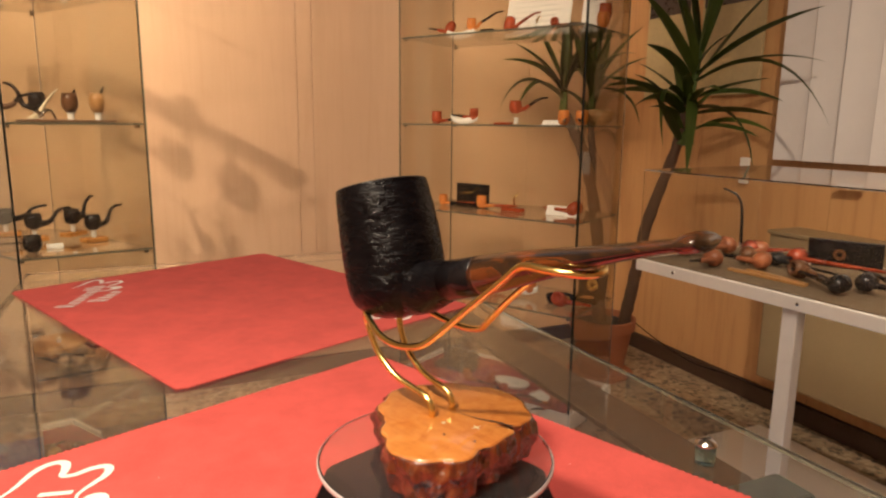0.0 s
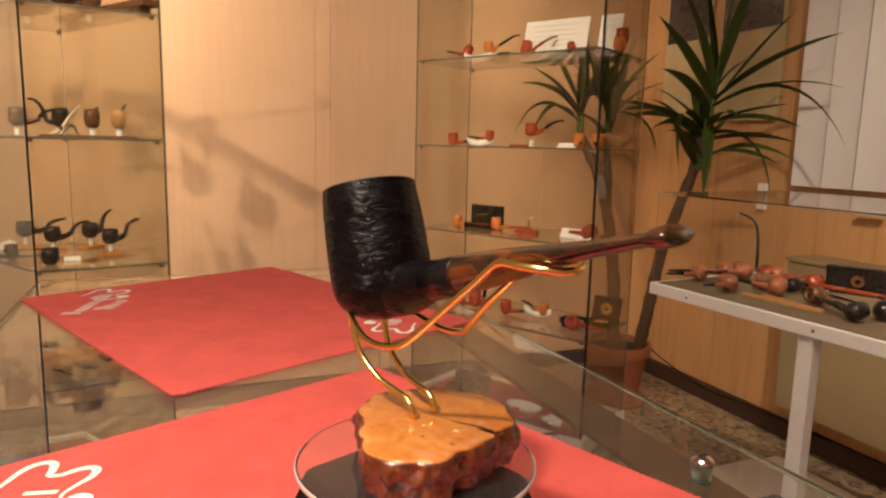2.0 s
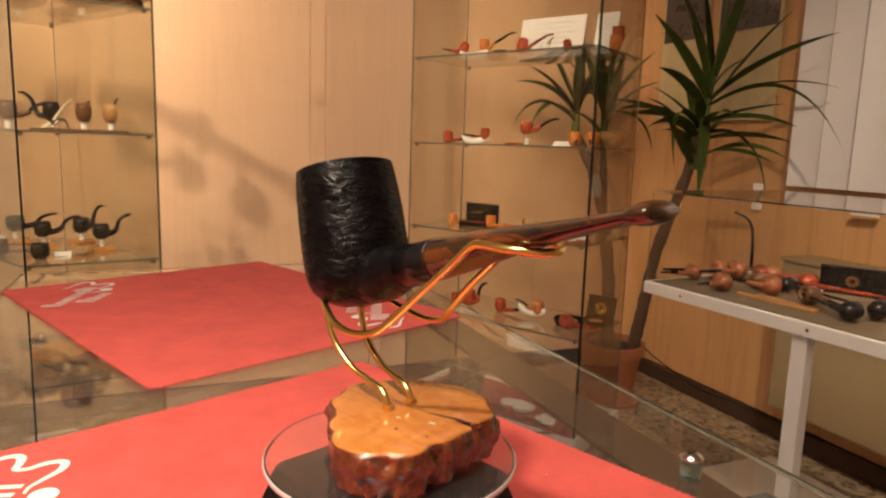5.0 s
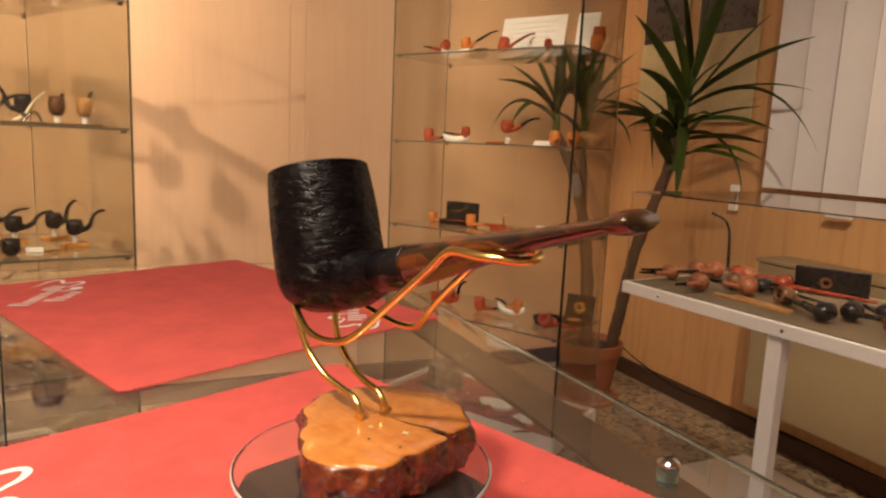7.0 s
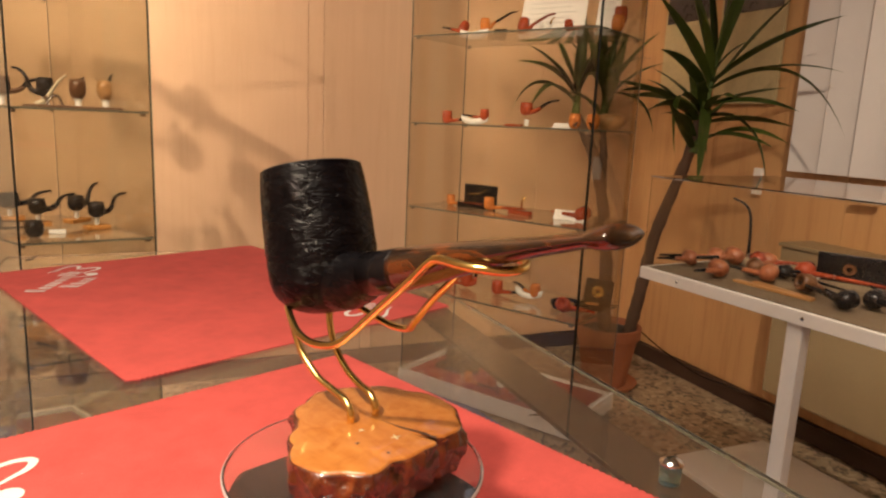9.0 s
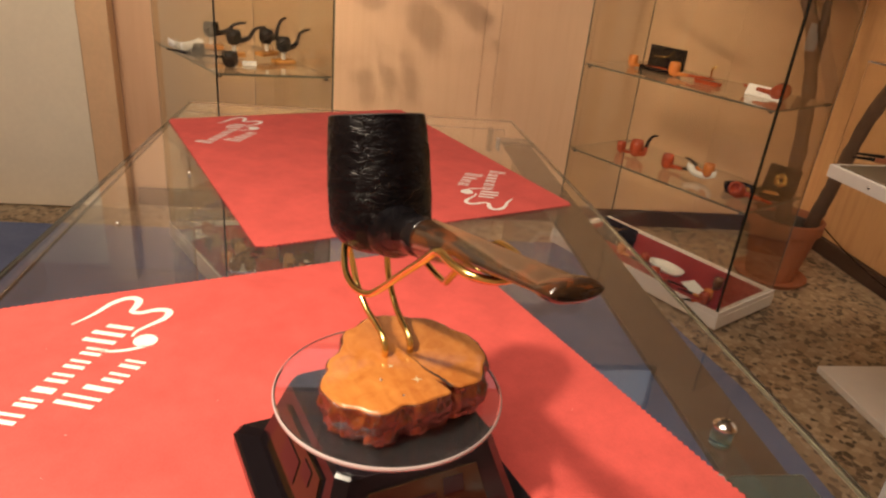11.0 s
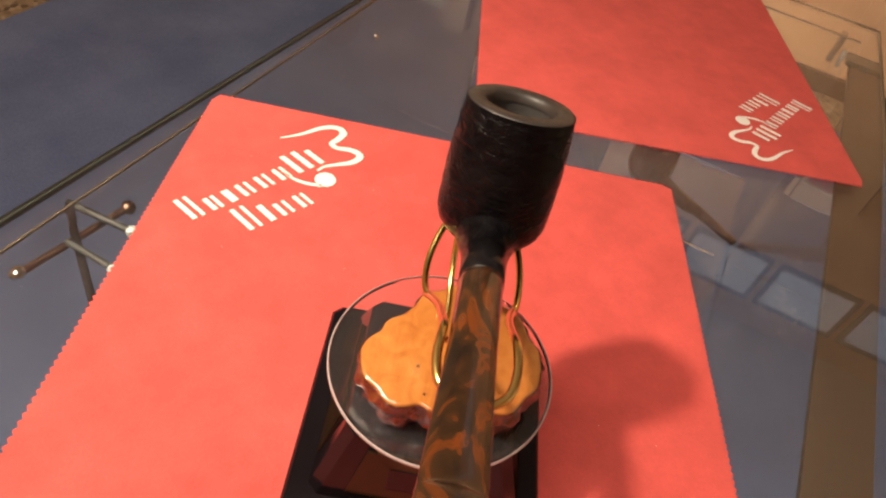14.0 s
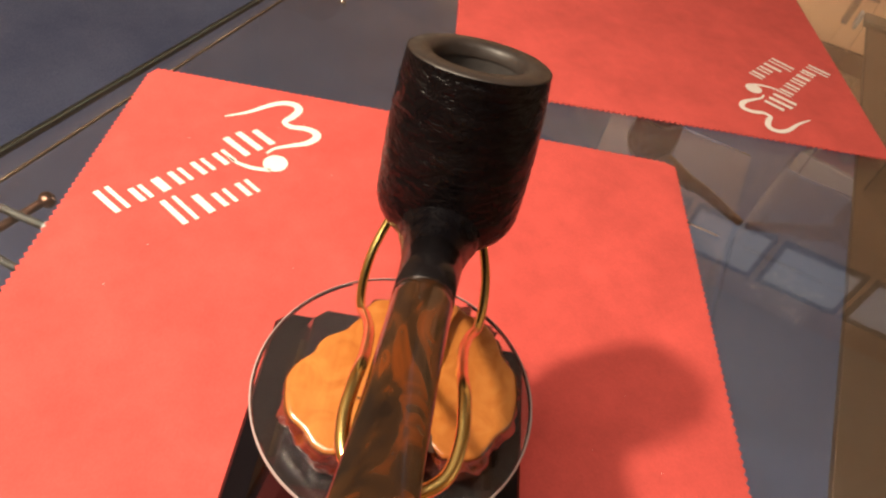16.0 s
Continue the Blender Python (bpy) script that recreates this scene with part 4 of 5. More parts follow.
# ---------------------------------------------------------------- glass cabinets
def glass_cabinet(corners, shelves, height, label, tinted=False):
    """A tall glass cabinet over four floor corners, the first one nearest to the counter."""
    ob = thing("glass_cabinet", (0, 0, 0), 0, label, "glass cabinet", "glass cabinets")
    c = Vector((sum(p[0] for p in corners) / 4, sum(p[1] for p in corners) / 4))
    P = [Vector(p) for p in corners]

    def inset(p, d):
        return p + (c - p).normalized() * d
    base = part("base", prism([tuple(inset(p, -0.012)) for p in P], 0.0085, 0.052), M["white"], ob, "white painted base frame")
    part("felt", prism([tuple(inset(p, 0.022)) for p in P], 0.0525, 0.058), M["red_felt"], base, "dark red felt lining")
    for i in range(4):
        a, b = inset(P[i], -0.010), inset(P[(i + 1) % 4], -0.010)
        ai, bi = inset(P[i], 0.014), inset(P[(i + 1) % 4], 0.014)
        part("border", prism([tuple(a), tuple(b), tuple(bi), tuple(ai)], 0.0525, 0.070), M["white"], base)
    for i in range(4):
        a, b = P[i], P[(i + 1) % 4]
        d = (b - a).normalized()
        nrm = Vector((-d.y, d.x)) * 0.0025
        a2, b2 = a + d * 0.004, b - d * 0.004
        pn = part("pane", prism([tuple(a2 - nrm), tuple(b2 - nrm), tuple(b2 + nrm), tuple(a2 + nrm)], 0.0705, height), M["dim_glass" if tinted and i == 0 else "cabinet_glass" if tinted else "shaded_glass"], ob)
        pn.visible_shadow = False
        r = 0.0017
        part("edge", prism([(a.x - r, a.y - r), (a.x + r, a.y - r), (a.x + r, a.y + r), (a.x - r, a.y + r)], 0.0705, height), M["edge_dark" if i == 0 else "edge"], ob)
    for z in shelves:
        Q = [inset(p, 0.010) for p in P]
        sh = part("shelf", prism([tuple(q) for q in Q], z - 0.006, z), M["glass"], ob)
        sh.visible_shadow = False
        for i in range(4):
            a, b = Q[i], Q[(i + 1) % 4]
            d = (b - a).normalized()
            nrm = Vector((d.y, -d.x)) * 0.0022
            part("shelf_edge", prism([tuple(a), tuple(b), tuple(b + nrm), tuple(a + nrm)], z - 0.0056, z - 0.0004), M["edge"], sh)
        for i in range(4):
            q = inset(Q[i], 0.016)
            part("shelf_clip", lathe(bmesh.new(), [(0, 0), (0.007, 0), (0.007, 0.009), (0, 0.009)], 12, (q.x, q.y, z - 0.0142)), M["chrome"], sh)
    return ob


M["red_felt"] = felt("dark_red_felt", (0.30, 0.022, 0.022))
RIGHT = [(1.20, 1.60), (1.503, 1.775), (1.123, 2.43), (0.82, 2.255)]
LEFT = [(-0.39, 1.70), (-0.08, 1.76), (-0.366, 2.23), (-0.676, 2.17)]
R1, R2, R3, R4 = 1.383, 1.066, 0.746, 0.424
L0 = 1.70
L1, L2, L3, L4 = 1.385, 1.062, 0.726, 0.400
glass_cabinet(RIGHT, (R1, R2, R3, R4), 2.05, "tall glass cabinet with pipes and white cards", True)
glass_cabinet(LEFT, (L0, L1, L2, L3, L4), 2.05, "tall glass cabinet with dark pipes on stands")
along = math.degrees(math.atan2(0.655, -0.38))

smoking_pipe((0.048, 0.712, 0.5725), -36, "briar_brown", "briar_brown", bent=0.1, length=0.175, size=1.9, squat=True, label="large brown pipe on the counter's lower shelf")
# top shelf of the cabinet by the plant
white_rest((1.035, 2.17, R1), along + 180, 0.13)
smoking_pipe((1.005, 2.225, R1 + 0.022), along, "briar_red", length=0.10, size=1.1, tilt=35, pitch=-6)
smoking_pipe((1.060, 2.130, R1 + 0.024), along + 180, "briar_orange", bent=0.75, length=0.17, size=1.05)
open_box((1.100, 2.105, R1), along + 180, 0.055, 0.035, 0.034, label="small dark blue box")
show_card((1.215, 1.925, R1), along + 180, 0.255, 0.140, "white printed show card leaning on the shelf", 6)
show_card((1.318, 1.745, R1), along + 180, 0.075, 0.138, "narrow white show card", 3)
smoking_pipe((1.135, 1.985, R1 + 0.012), along + 178, "briar_red", "briar_dark", length=0.15, bent=0.75, size=1.15, tilt=-20)
smoking_pipe((1.180, 1.895, R1 + 0.010), along + 150, "ceramic", "gold", length=0.06, size=0.75, bent=0.4, label="small white pipe with a gold stem")
smoking_pipe((1.228, 1.822, R1 + 0.014), along + 200, "briar_red", length=0.09, size=0.85, tilt=60)
smoking_pipe((1.36, 1.73, R1 + 0.03), 40, "briar_red", length=0.10, bent=0.5, size=1.3)
smoking_pipe((1.33, 1.70, R1), 75, "briar_orange", length=0.10, bent=0.3, size=1.2)
clear_stand((1.36, 1.73, R1))
# second shelf
smoking_pipe((0.985, 2.275, R2), along + 180, "briar_red", length=0.13, size=1.15)
white_rest((1.052, 2.165, R2), along + 180, 0.125)
smoking_pipe((1.075, 2.125, R2 + 0.016), along, "briar_red", length=0.11, size=1.0)
clear_stand((1.168, 1.965, R2))
smoking_pipe((1.165, 1.967, R2 + 0.040), along + 184, "briar_red", length=0.15, bent=0.6, size=1.35, squat=True)
part_case = thing("pipe_case", (1.145, 2.02, R2), along, "flat dark red pipe case", "case")
part("body", boxed(-0.035, 0.035, -0.012, 0.012, 0, 0.008, bevel=0.002), M["briar_red"], part_case)
show_card((1.245, 1.845, R2), along + 180, 0.085, 0.026, "small white price card", 0, -50)
smoking_pipe((1.262, 1.798, R2), along + 120, "briar_orange", length=0.12, size=1.2)
smoking_pipe((1.297, 1.742, R2), along + 110, "briar_orange", length=0.12, size=1.2)
bowl_ob = thing("wooden_bowl", (1.385, 1.765, R2), 0, "small round turned wooden bowl", "bowl")
part("body", lathe(bmesh.new(), [(0, 0), (0.03, 0), (0.055, 0.03), (0.05, 0.048), (0.03, 0.056), (0, 0.058)], 28), M["briar_tan"], bowl_ob, smooth=True)
# third shelf
open_box((1.072, 2.15, R3), along + 180, 0.15, 0.05, 0.088)
smoking_pipe((1.000, 2.235, R3), along + 180, "briar_orange", "briar_red", length=0.15)
smoking_pipe((1.095, 2.085, R3), along + 180, "briar_orange", "briar_red", length=0.16, size=1.15)
case = thing("pipe_case", (1.165, 1.965, R3), along, "flat red leather pipe case", "case")
part("body", boxed(-0.045, 0.045, -0.014, 0.014, 0, 0.014, bevel=0.003), M["briar_red"], case)
lighter = thing("pipe_tool", (1.178, 1.985, R3), 0, "small gold pipe tool on a stand", "pipe tool")
part("body", tube(bmesh.new(), curve_points([(0, 0, 0), (0.002, -0.004, 0.03), (-0.004, -0.012, 0.05), (0.01, -0.02, 0.062)], 4), 0.0035, 8), M["gold"], lighter)
show_card((1.268, 1.80, R3), along + 180, 0.12, 0.036, "small white price card", 0, -25)
smoking_pipe((1.285, 1.762, R3 + 0.014), along, "briar_red", "briar_red", length=0.12, size=1.5, squat=True, tilt=70)
# fourth shelf
smoking_pipe((1.015, 2.215, R4), along + 180, "briar_red", length=0.10)
smoking_pipe((1.052, 2.160, R4 + 0.004), along + 180, "briar_red", bent=1.4, length=0.13, size=1.45)
smoking_pipe((1.125, 2.035, R4), along + 190, "briar_red", length=0.12, size=1.25)
white_rest((1.195, 1.915, R4 + 0.012), along + 180, 0.115)
smoking_pipe((1.208, 1.89, R4 + 0.020), along, "briar_orange", length=0.11, size=1.15, bent=0.4)
ashtray((1.285, 1.80, R4), 0, 0.055)
smoking_pipe((1.262, 1.752, R4 + 0.014), along + 175, "briar_red", "briar_red", length=0.12, size=1.5, squat=True, tilt=60)
pic = new("framed_picture")
pic.matrix_world = pose(1.415, 1.80, R4, -14, 0, along + 180)
tagged(pic, "small dark picture frame with gold ornament", "picture frame")
part("frame", boxed(-0.055, 0.055, -0.004, 0.004, 0, 0.098, bevel=0.002), M["briar_black"], pic)
part("ornament", lathe(bmesh.new(), [(0.022, -0.001), (0.024, 0.001), (0.012, 0.002), (0.006, 0.001)], 12, (0, 0, 0)), M["gold"], pic).matrix_local = pose(0, -0.006, 0.05, 90, 0, 0)
ashtray((1.372, 1.765, R4), 30, 0.045)
# base of the cabinet by the plant
open_box((1.045, 2.19, 0.0585), along + 180, 0.17, 0.07, 0.07, label="open black gift box with a red lining")
smoking_pipe((1.03, 2.05, 0.0585), along + 170, "briar_orange", length=0.14)
smoking_pipe((1.10, 1.98, 0.0585), along + 140, "briar_red", length=0.12)
white_dish = thing("white_dish", (1.165, 1.93, 0.0585), along, "oval white ceramic ashtray", "ashtray")
part("dish", lathe(bmesh.new(), [(0, 0), (0.04, 0), (0.052, 0.02), (0.046, 0.021), (0.03, 0.008), (0, 0.008)], 28), M["ceramic"], white_dish, smooth=True)
white_dish.scale = (1.5, 0.8, 1)
show_card((1.185, 1.79, 0.0585), along + 150, 0.09, 0.05, "small white card lying on the felt", 0, -80)
smoking_pipe((1.215, 1.70, 0.0585), along + 30, "briar_orange", length=0.10)
smoking_pipe((1.19, 1.675, 0.0585), along + 60, "briar_red", length=0.10)
smoking_pipe((1.09, 1.86, 0.0585), along + 185, "briar_red", length=0.13)
smoking_pipe((1.30, 1.79, 0.0585), along + 100, "briar_brown", length=0.13)

# the other cabinet: upper shelves
# pipes mostly out of view, sized and set to throw the wall's shadow shapes
for x, y, turn, bent, size, ln in ((-0.385, 1.862, 75, 0.4, 2.1, 0.11), (-0.300, 1.757, 69, 1.1, 2.3, 0.19), (-0.265, 2.000, 160, 0.9, 1.9, 0.15), (-0.435, 2.120, 5, 0.7, 1.7, 0.15), (-0.490, 1.935, -50, 0.4, 1.9, 0.17), (-0.575, 2.110, 30, 0.9, 1.8, 0.14)):
    if size < 2:
        clear_stand((x, y, L1))
    smoking_pipe((x, y, L1 + (0.024 if size < 2 else 0.0005)), turn, "briar_brown", bent=bent, length=ln, size=size, squat=size > 2, label="large dark briar showpiece pipe on the glass shelf")
# unseen tray, added and raised on feet to throw the wall's slanting shadow band
tray = thing("pipe_tray", (-0.200, 1.955, L1), 121.5, "long dark tray added to cast a slanting shadow band on the wall", "tray")
part("body", boxed(-0.19, 0.30, -0.024, 0.024, 0.024, 0.042, bevel=0.002), M["briar_brown"], tray)
for u in (-0.15, 0.25):
    part("foot", boxed(u - 0.012, u + 0.012, -0.018, 0.018, 0.0003, 0.0238, bevel=0.001), M["briar_brown"], tray)
# second shelf
for x, y, w, turn, bent in ((-0.450, 1.96, "briar_brown", 10, 0.5), (-0.345, 1.93, "briar_black", 165, 1.0), (-0.268, 1.94, "briar_brown", 84, 0.75), (-0.200, 1.94, "briar_tan", 76, 0.95)):
    clear_stand((x, y, L2))
    smoking_pipe((x, y, L2 + 0.026), turn, w, bent=bent, length=0.11, size=1.22, label="briar pipe held up by a clear stand")
horn = thing("horn_pipe", (-0.330, 1.905, L2), 0, "pale curved horn pipe with dark bands on the shelf", "pipe")
part("body", tube(bmesh.new(), curve_points([(-0.035, 0, 0.006), (-0.012, 0, 0.020), (0.004, 0, 0.045), (0.022, 0, 0.070), (0.040, 0, 0.088)], 6), [0.0075 - 0.0055 * i / 24 for i in range(25)], 10), M["horn"], horn, smooth=True)
part("band", tube(bmesh.new(), [(-0.012, 0, 0.019), (-0.006, 0, 0.028)], 0.0085, 12), M["chrome"], horn, "metal band")
foot = thing("metal_pipe_rest", (-0.325, 1.865, L2), 20, "bent chrome wire pipe rest on the shelf", "pipe rest")
part("wire", tube(bmesh.new(), curve_points([(-0.04, 0, 0.003), (-0.015, 0, 0.006), (0.0, 0, 0.024), (0.018, 0, 0.030), (0.03, 0, 0.004)], 5), 0.0035, 8), M["chrome"], foot, smooth=True)
low_tray = thing("pipe_tray", (-0.262, 1.86, L2), 4, "long thin dark wooden tray", "tray")
part("body", boxed(-0.125, 0.11, -0.02, 0.02, 0.0, 0.007, bevel=0.002), M["briar_brown"], low_tray)
# third shelf
for x, y, z, turn, bent in ((-0.452, 1.97, 0.055, 12, 0.45), (-0.385, 1.95, 0.040, 16, 0.62), (-0.290, 1.96, 0.048, 50, 0.95), (-0.236, 1.92, 0.034, 30, 0.8)):
    wood_base((x, y, L3 + z - 0.034), turn)
    smoking_pipe((x, y, L3 + z), turn, "briar_black", bent=bent, length=0.115, size=1.28, squat=True, label="black bent briar pipe on an amber base")
block = thing("display_block", (-0.452, 1.97, L3), 0, "low clear display block", "display block")
part("body", boxed(-0.03, 0.03, -0.03, 0.03, 0, 0.0205, bevel=0.002), M["acrylic"], block)
smoking_pipe((-0.372, 1.80, L3), 100, "briar_black", length=0.11, size=1.3, squat=True, label="round black briar pipe")
smoking_pipe((-0.475, 1.90, L3), 170, "briar_black", length=0.10, label="small black briar pipe on the glass")
for x, y, t in ((-0.545, 2.02, 30), (-0.51, 1.97, 60)):
    white_rest((x, y, L3 + 0.002), t, 0.10)
show_card((-0.325, 1.84, L3), 10, 0.04, 0.02, "small white price card", 0, -60)
# lower shelf
shell = thing("wooden_bowl", (-0.36, 1.93, L4), 20, "shallow orange wooden bowl", "bowl")
part("body", lathe(bmesh.new(), [(0, 0), (0.05, 0), (0.085, 0.03), (0.078, 0.033), (0.045, 0.01), (0, 0.01)], 28), M["amber"], shell, smooth=True)
for x, y, t, w in ((-0.2, 1.87, 30, "briar_brown"), (-0.5, 2.02, 170, "briar_red"), (-0.28, 2.05, 60, "briar_tan")):
    smoking_pipe((x, y, L4), t, w, length=0.13)
for x, y, t, w in ((-0.48, 2.0, 20, "briar_tan"), (-0.42, 1.86, 100, "briar_orange"), (-0.33, 1.95, 160, "briar_brown"), (-0.22, 1.86, 60, "briar_tan"), (-0.25, 2.0, 10, "briar_red"), (-0.53, 2.1, 80, "briar_orange")):
    smoking_pipe((x, y, 0.0585), t, w, length=0.12)
show_card((-0.36, 1.80, 0.0585), 10, 0.08, 0.05, "small white card lying on the felt", 0, -80)
show_card((-0.56, 2.05, 0.0585), 40, 0.10, 0.06, "small white card lying on the felt", 0, -80)
more = random.Random(11)
for i in range(22):
    u, v = more.uniform(0.14, 0.86), more.uniform(0.15, 0.85)
    p = Vector(LEFT[0]).lerp(Vector(LEFT[1]), u).lerp(Vector(LEFT[3]).lerp(Vector(LEFT[2]), u), v)
    if i < 14 and not (-0.28 < p.x < -0.12 and 1.87 < p.y < 1.99):
        smoking_pipe((p.x, p.y, 0.0585), more.uniform(0, 360), more.choice(("briar_brown", "briar_tan", "briar_black", "briar_dark")), length=0.09, size=more.uniform(0.9, 1.2), squat=True, label="dark briar pipe lying on the red felt")
    elif i >= 14 and math.hypot(p.x + 0.36, p.y - 1.93) > 0.11:
        smoking_pipe((p.x, p.y, L4), more.uniform(0, 360), more.choice(("briar_brown", "briar_tan", "briar_black")), length=0.08, size=more.uniform(0.9, 1.2), squat=True, label="dark briar pipe lying on the low glass shelf")
crate = thing("dark_box", (-0.20, 1.93, 0.0585), 10, "dark brown wooden box", "box")
part("body", boxed(-0.06, 0.06, -0.04, 0.04, 0, 0.075, bevel=0.003), M["baseboard"], crate)

# ---------------------------------------------------------------- white table with its cover
TZ, WX0, WX1, WY0, WY1 = 0.750, 0.0, 0.445, -1.80, 0.0
TABLE, TURN = (0.996, 1.066), 5.2
wt = thing("display_table", (*TABLE, 0), TURN, "white metal display table with a grey felt top", "table")
part("tabletop", boxed(WX0, WX1, WY0, WY1, TZ - 0.028, TZ - 0.001, bevel=0.002), M["white"], wt)
part("felt_inlay", boxed(WX0 + 0.014, WX1 - 0.014, WY0 + 0.014, WY1 - 0.014, TZ - 0.0008, TZ + 0.001), M["grey_felt"], wt)
for x, y in ((0.025, -0.40), (0.025, -1.65), (0.415, -1.05), (0.415, -1.65)):
    part("leg", boxed(x - 0.014, x + 0.014, y - 0.016, y + 0.016, 0.0, TZ - 0.0285, bevel=0.003), M["white"], wt)
for y in (-0.115, -0.42, -0.74):
    part("screw", lathe(bmesh.new(), [(0, 0), (0.004, 0), (0.003, 0.0012), (0, 0.0015)], 10), M["chrome"], wt).matrix_local = pose(WX0 - 0.0002, y, TZ - 0.014, 0, -90, 0)
cover = thing("acrylic_cover", (*TABLE, TZ + 0.0012), TURN, "clear acrylic cover over the pipes on the table", "cover")
for a in ((WX0 + 0.002, WX0 + 0.005, WY0 + 0.01, WY1 - 0.006, 0, 0.212), (WX0 + 0.0055, WX1 - 0.002, WY1 - 0.0055, WY1 - 0.0025, 0, 0.212), (WX0 + 0.002, WX1 - 0.002, WY0 + 0.01, WY1 - 0.0025, 0.2125, 0.2155)):
    pane("sheet", cover, *a, material=M["sheet"])
T1 = TZ + 0.0014
for x, y, turn, w, ln, size in ((1.192, 1.010, 165, "briar_russet", 0.15, 1.10), (1.114, 1.014, 173, "briar_russet", 0.09, 1.0), (1.252, 0.949, -39, "briar_dark", 0.10, 1.1), (1.236, 0.990, 179, "briar_russet", 0.12, 1.2),
                                (1.087, 0.889, 186, "briar_russet", 0.08, 1.1), (1.141, 0.835, 110, "briar_russet", 0.10, 1.1), (1.170, 0.885, -41, "briar_brown", 0.12, 1.1), (1.290, 0.935, 200, "briar_russet", 0.10, 1.1),
                                (1.250, 0.838, -81, "briar_dark", 0.20, 1.15), (1.212, 0.862, -99, "briar_black", 0.17, 0.9), (1.098, 0.631, 74, "briar_black", 0.16, 1.05), (1.162, 0.614, -84, "briar_black", 0.12, 1.05),
                                (1.230, 0.595, 70, "briar_black", 0.13, 1.0), (1.130, 0.500, -60, "briar_dark", 0.14, 1.2), (1.240, 0.460, 200, "briar_brown", 0.14, 1.2), (1.180, 0.740, 250, "briar_brown", 0.13, 1.1)):
    lie = 78 if 60 < turn < 260 else -78
    stem = {"briar_dark": "briar_dark", "briar_tan": "vulcanite"}.get(w, "vulcanite")
    smoking_pipe((x, y, T1 + 0.0172 * size), turn, w, stem, length=ln, size=size, squat=True, tilt=lie, label="briar pipe lying on its side on the display table")
tall = thing("tobacco_pipe", (1.248, 0.982, T1 + 0.034), 0, "pipe with a long thin black stem standing up", "pipe", "pipes on display")
part("stem", tube(bmesh.new(), curve_points([(0.0, 0.0, 0.0), (0.0, 0.002, 0.05), (0.002, 0.010, 0.094), (-0.004, 0.022, 0.118), (-0.022, 0.046, 0.132)], 6), [0.0042 - 0.0018 * i / 24 for i in range(25)], 8), M["vulcanite"], tall, smooth=True)
part("ferrule", lathe(bmesh.new(), [(0, -0.008), (0.0062, -0.008), (0.0058, 0.004), (0, 0.004)], 14), M["chrome"], tall)
for x, y, turn, ln in ((1.108, 0.785, -84, 0.18), (1.128, 0.775, -92, 0.15)):
    lath = thing("wooden_strip", (x, y, T1), turn, "thin brown wooden strip lying on the table", "wooden strip")
    part("body", boxed(-ln / 2, ln / 2, -0.006, 0.006, 0, 0.006, bevel=0.001), M["briar_tan"], lath)
bx = new("gift_box")
bx.matrix_world = pose(1.365, 0.79, T1, -12, 0, 118)
tagged(bx, "open black lidded box standing on the table", "box", "gift boxes")
part("lid", boxed(-0.075, 0.075, -0.006, 0.006, 0, 0.066, bevel=0.002), M["briar_black"], bx)
part("emblem", lathe(bmesh.new(), [(0.012, 0), (0.014, 0.001), (0.006, 0.001)], 10), M["briar_brown"], bx).matrix_local = pose(0.01, 0.0075, 0.035, -90, 0, 0)
pc = thing("show_card", (1.318, 0.895, T1), -72, "small white card on the table", "card", "show cards")
part("card", boxed(-0.05, 0.05, -0.02, 0.02, 0, 0.004), M["card"], pc)
board = tagged(part("floor_board", boxed(1.43, 1.86, 0.75, 1.368, 0.0, 0.022, bevel=0.003), M["white"]), "flat white board lying on the terrazzo", "board")

# ---------------------------------------------------------------- side wall: heater, blind, pictures
heater = thing("wall_heater", (1.90, 0, 0), 0, "beige metal convector heater on the wall", "heater")
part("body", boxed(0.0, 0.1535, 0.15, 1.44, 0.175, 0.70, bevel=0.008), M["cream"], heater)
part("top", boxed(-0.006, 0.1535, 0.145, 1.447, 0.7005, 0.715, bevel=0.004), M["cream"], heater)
blind = thing("vertical_blind", (1.985, 0, 0), 0, "white vertical fabric blind, closed", "blind")
part("rail", boxed(0.0, 0.05, 0.1, 1.56, 2.30, 2.34, bevel=0.003), M["white"], blind)
slat_mesh = None
for i in range(12):
    y = 1.478 - i * 0.118
    if slat_mesh is None:
        bm = bmesh.new()
        pts = [(-0.006 + 0.006 * math.sin(math.pi * k / 8), -0.063 + 0.126 * k / 8) for k in range(9)]
        rows = [[bm.verts.new((x + off, yy, z)) for x, yy in pts] for off, z in ((0, 0), (0, 1.345))]
        rows2 = [[bm.verts.new((x + 0.0012, yy, z)) for x, yy in pts] for z in (0, 1.345)]
        for r0, r1 in ((rows[0], rows[1]), (rows2[1], rows2[0]), (rows[1], rows2[1]), (rows2[0], rows[0])):
            for k in range(8):
                bm.faces.new((r0[k], r0[k + 1], r1[k + 1], r1[k]))
        sl = part("slat", bm, M["fabric"], blind)
        slat_mesh = sl.data
    else:
        sl = new("slat", slat_mesh)
        sl.parent = blind
    sl.matrix_local = pose(0.022 + 0.004 * (i % 2), y, 0.952, 0, 0, 5 + 2 * math.sin(i * 2.1))
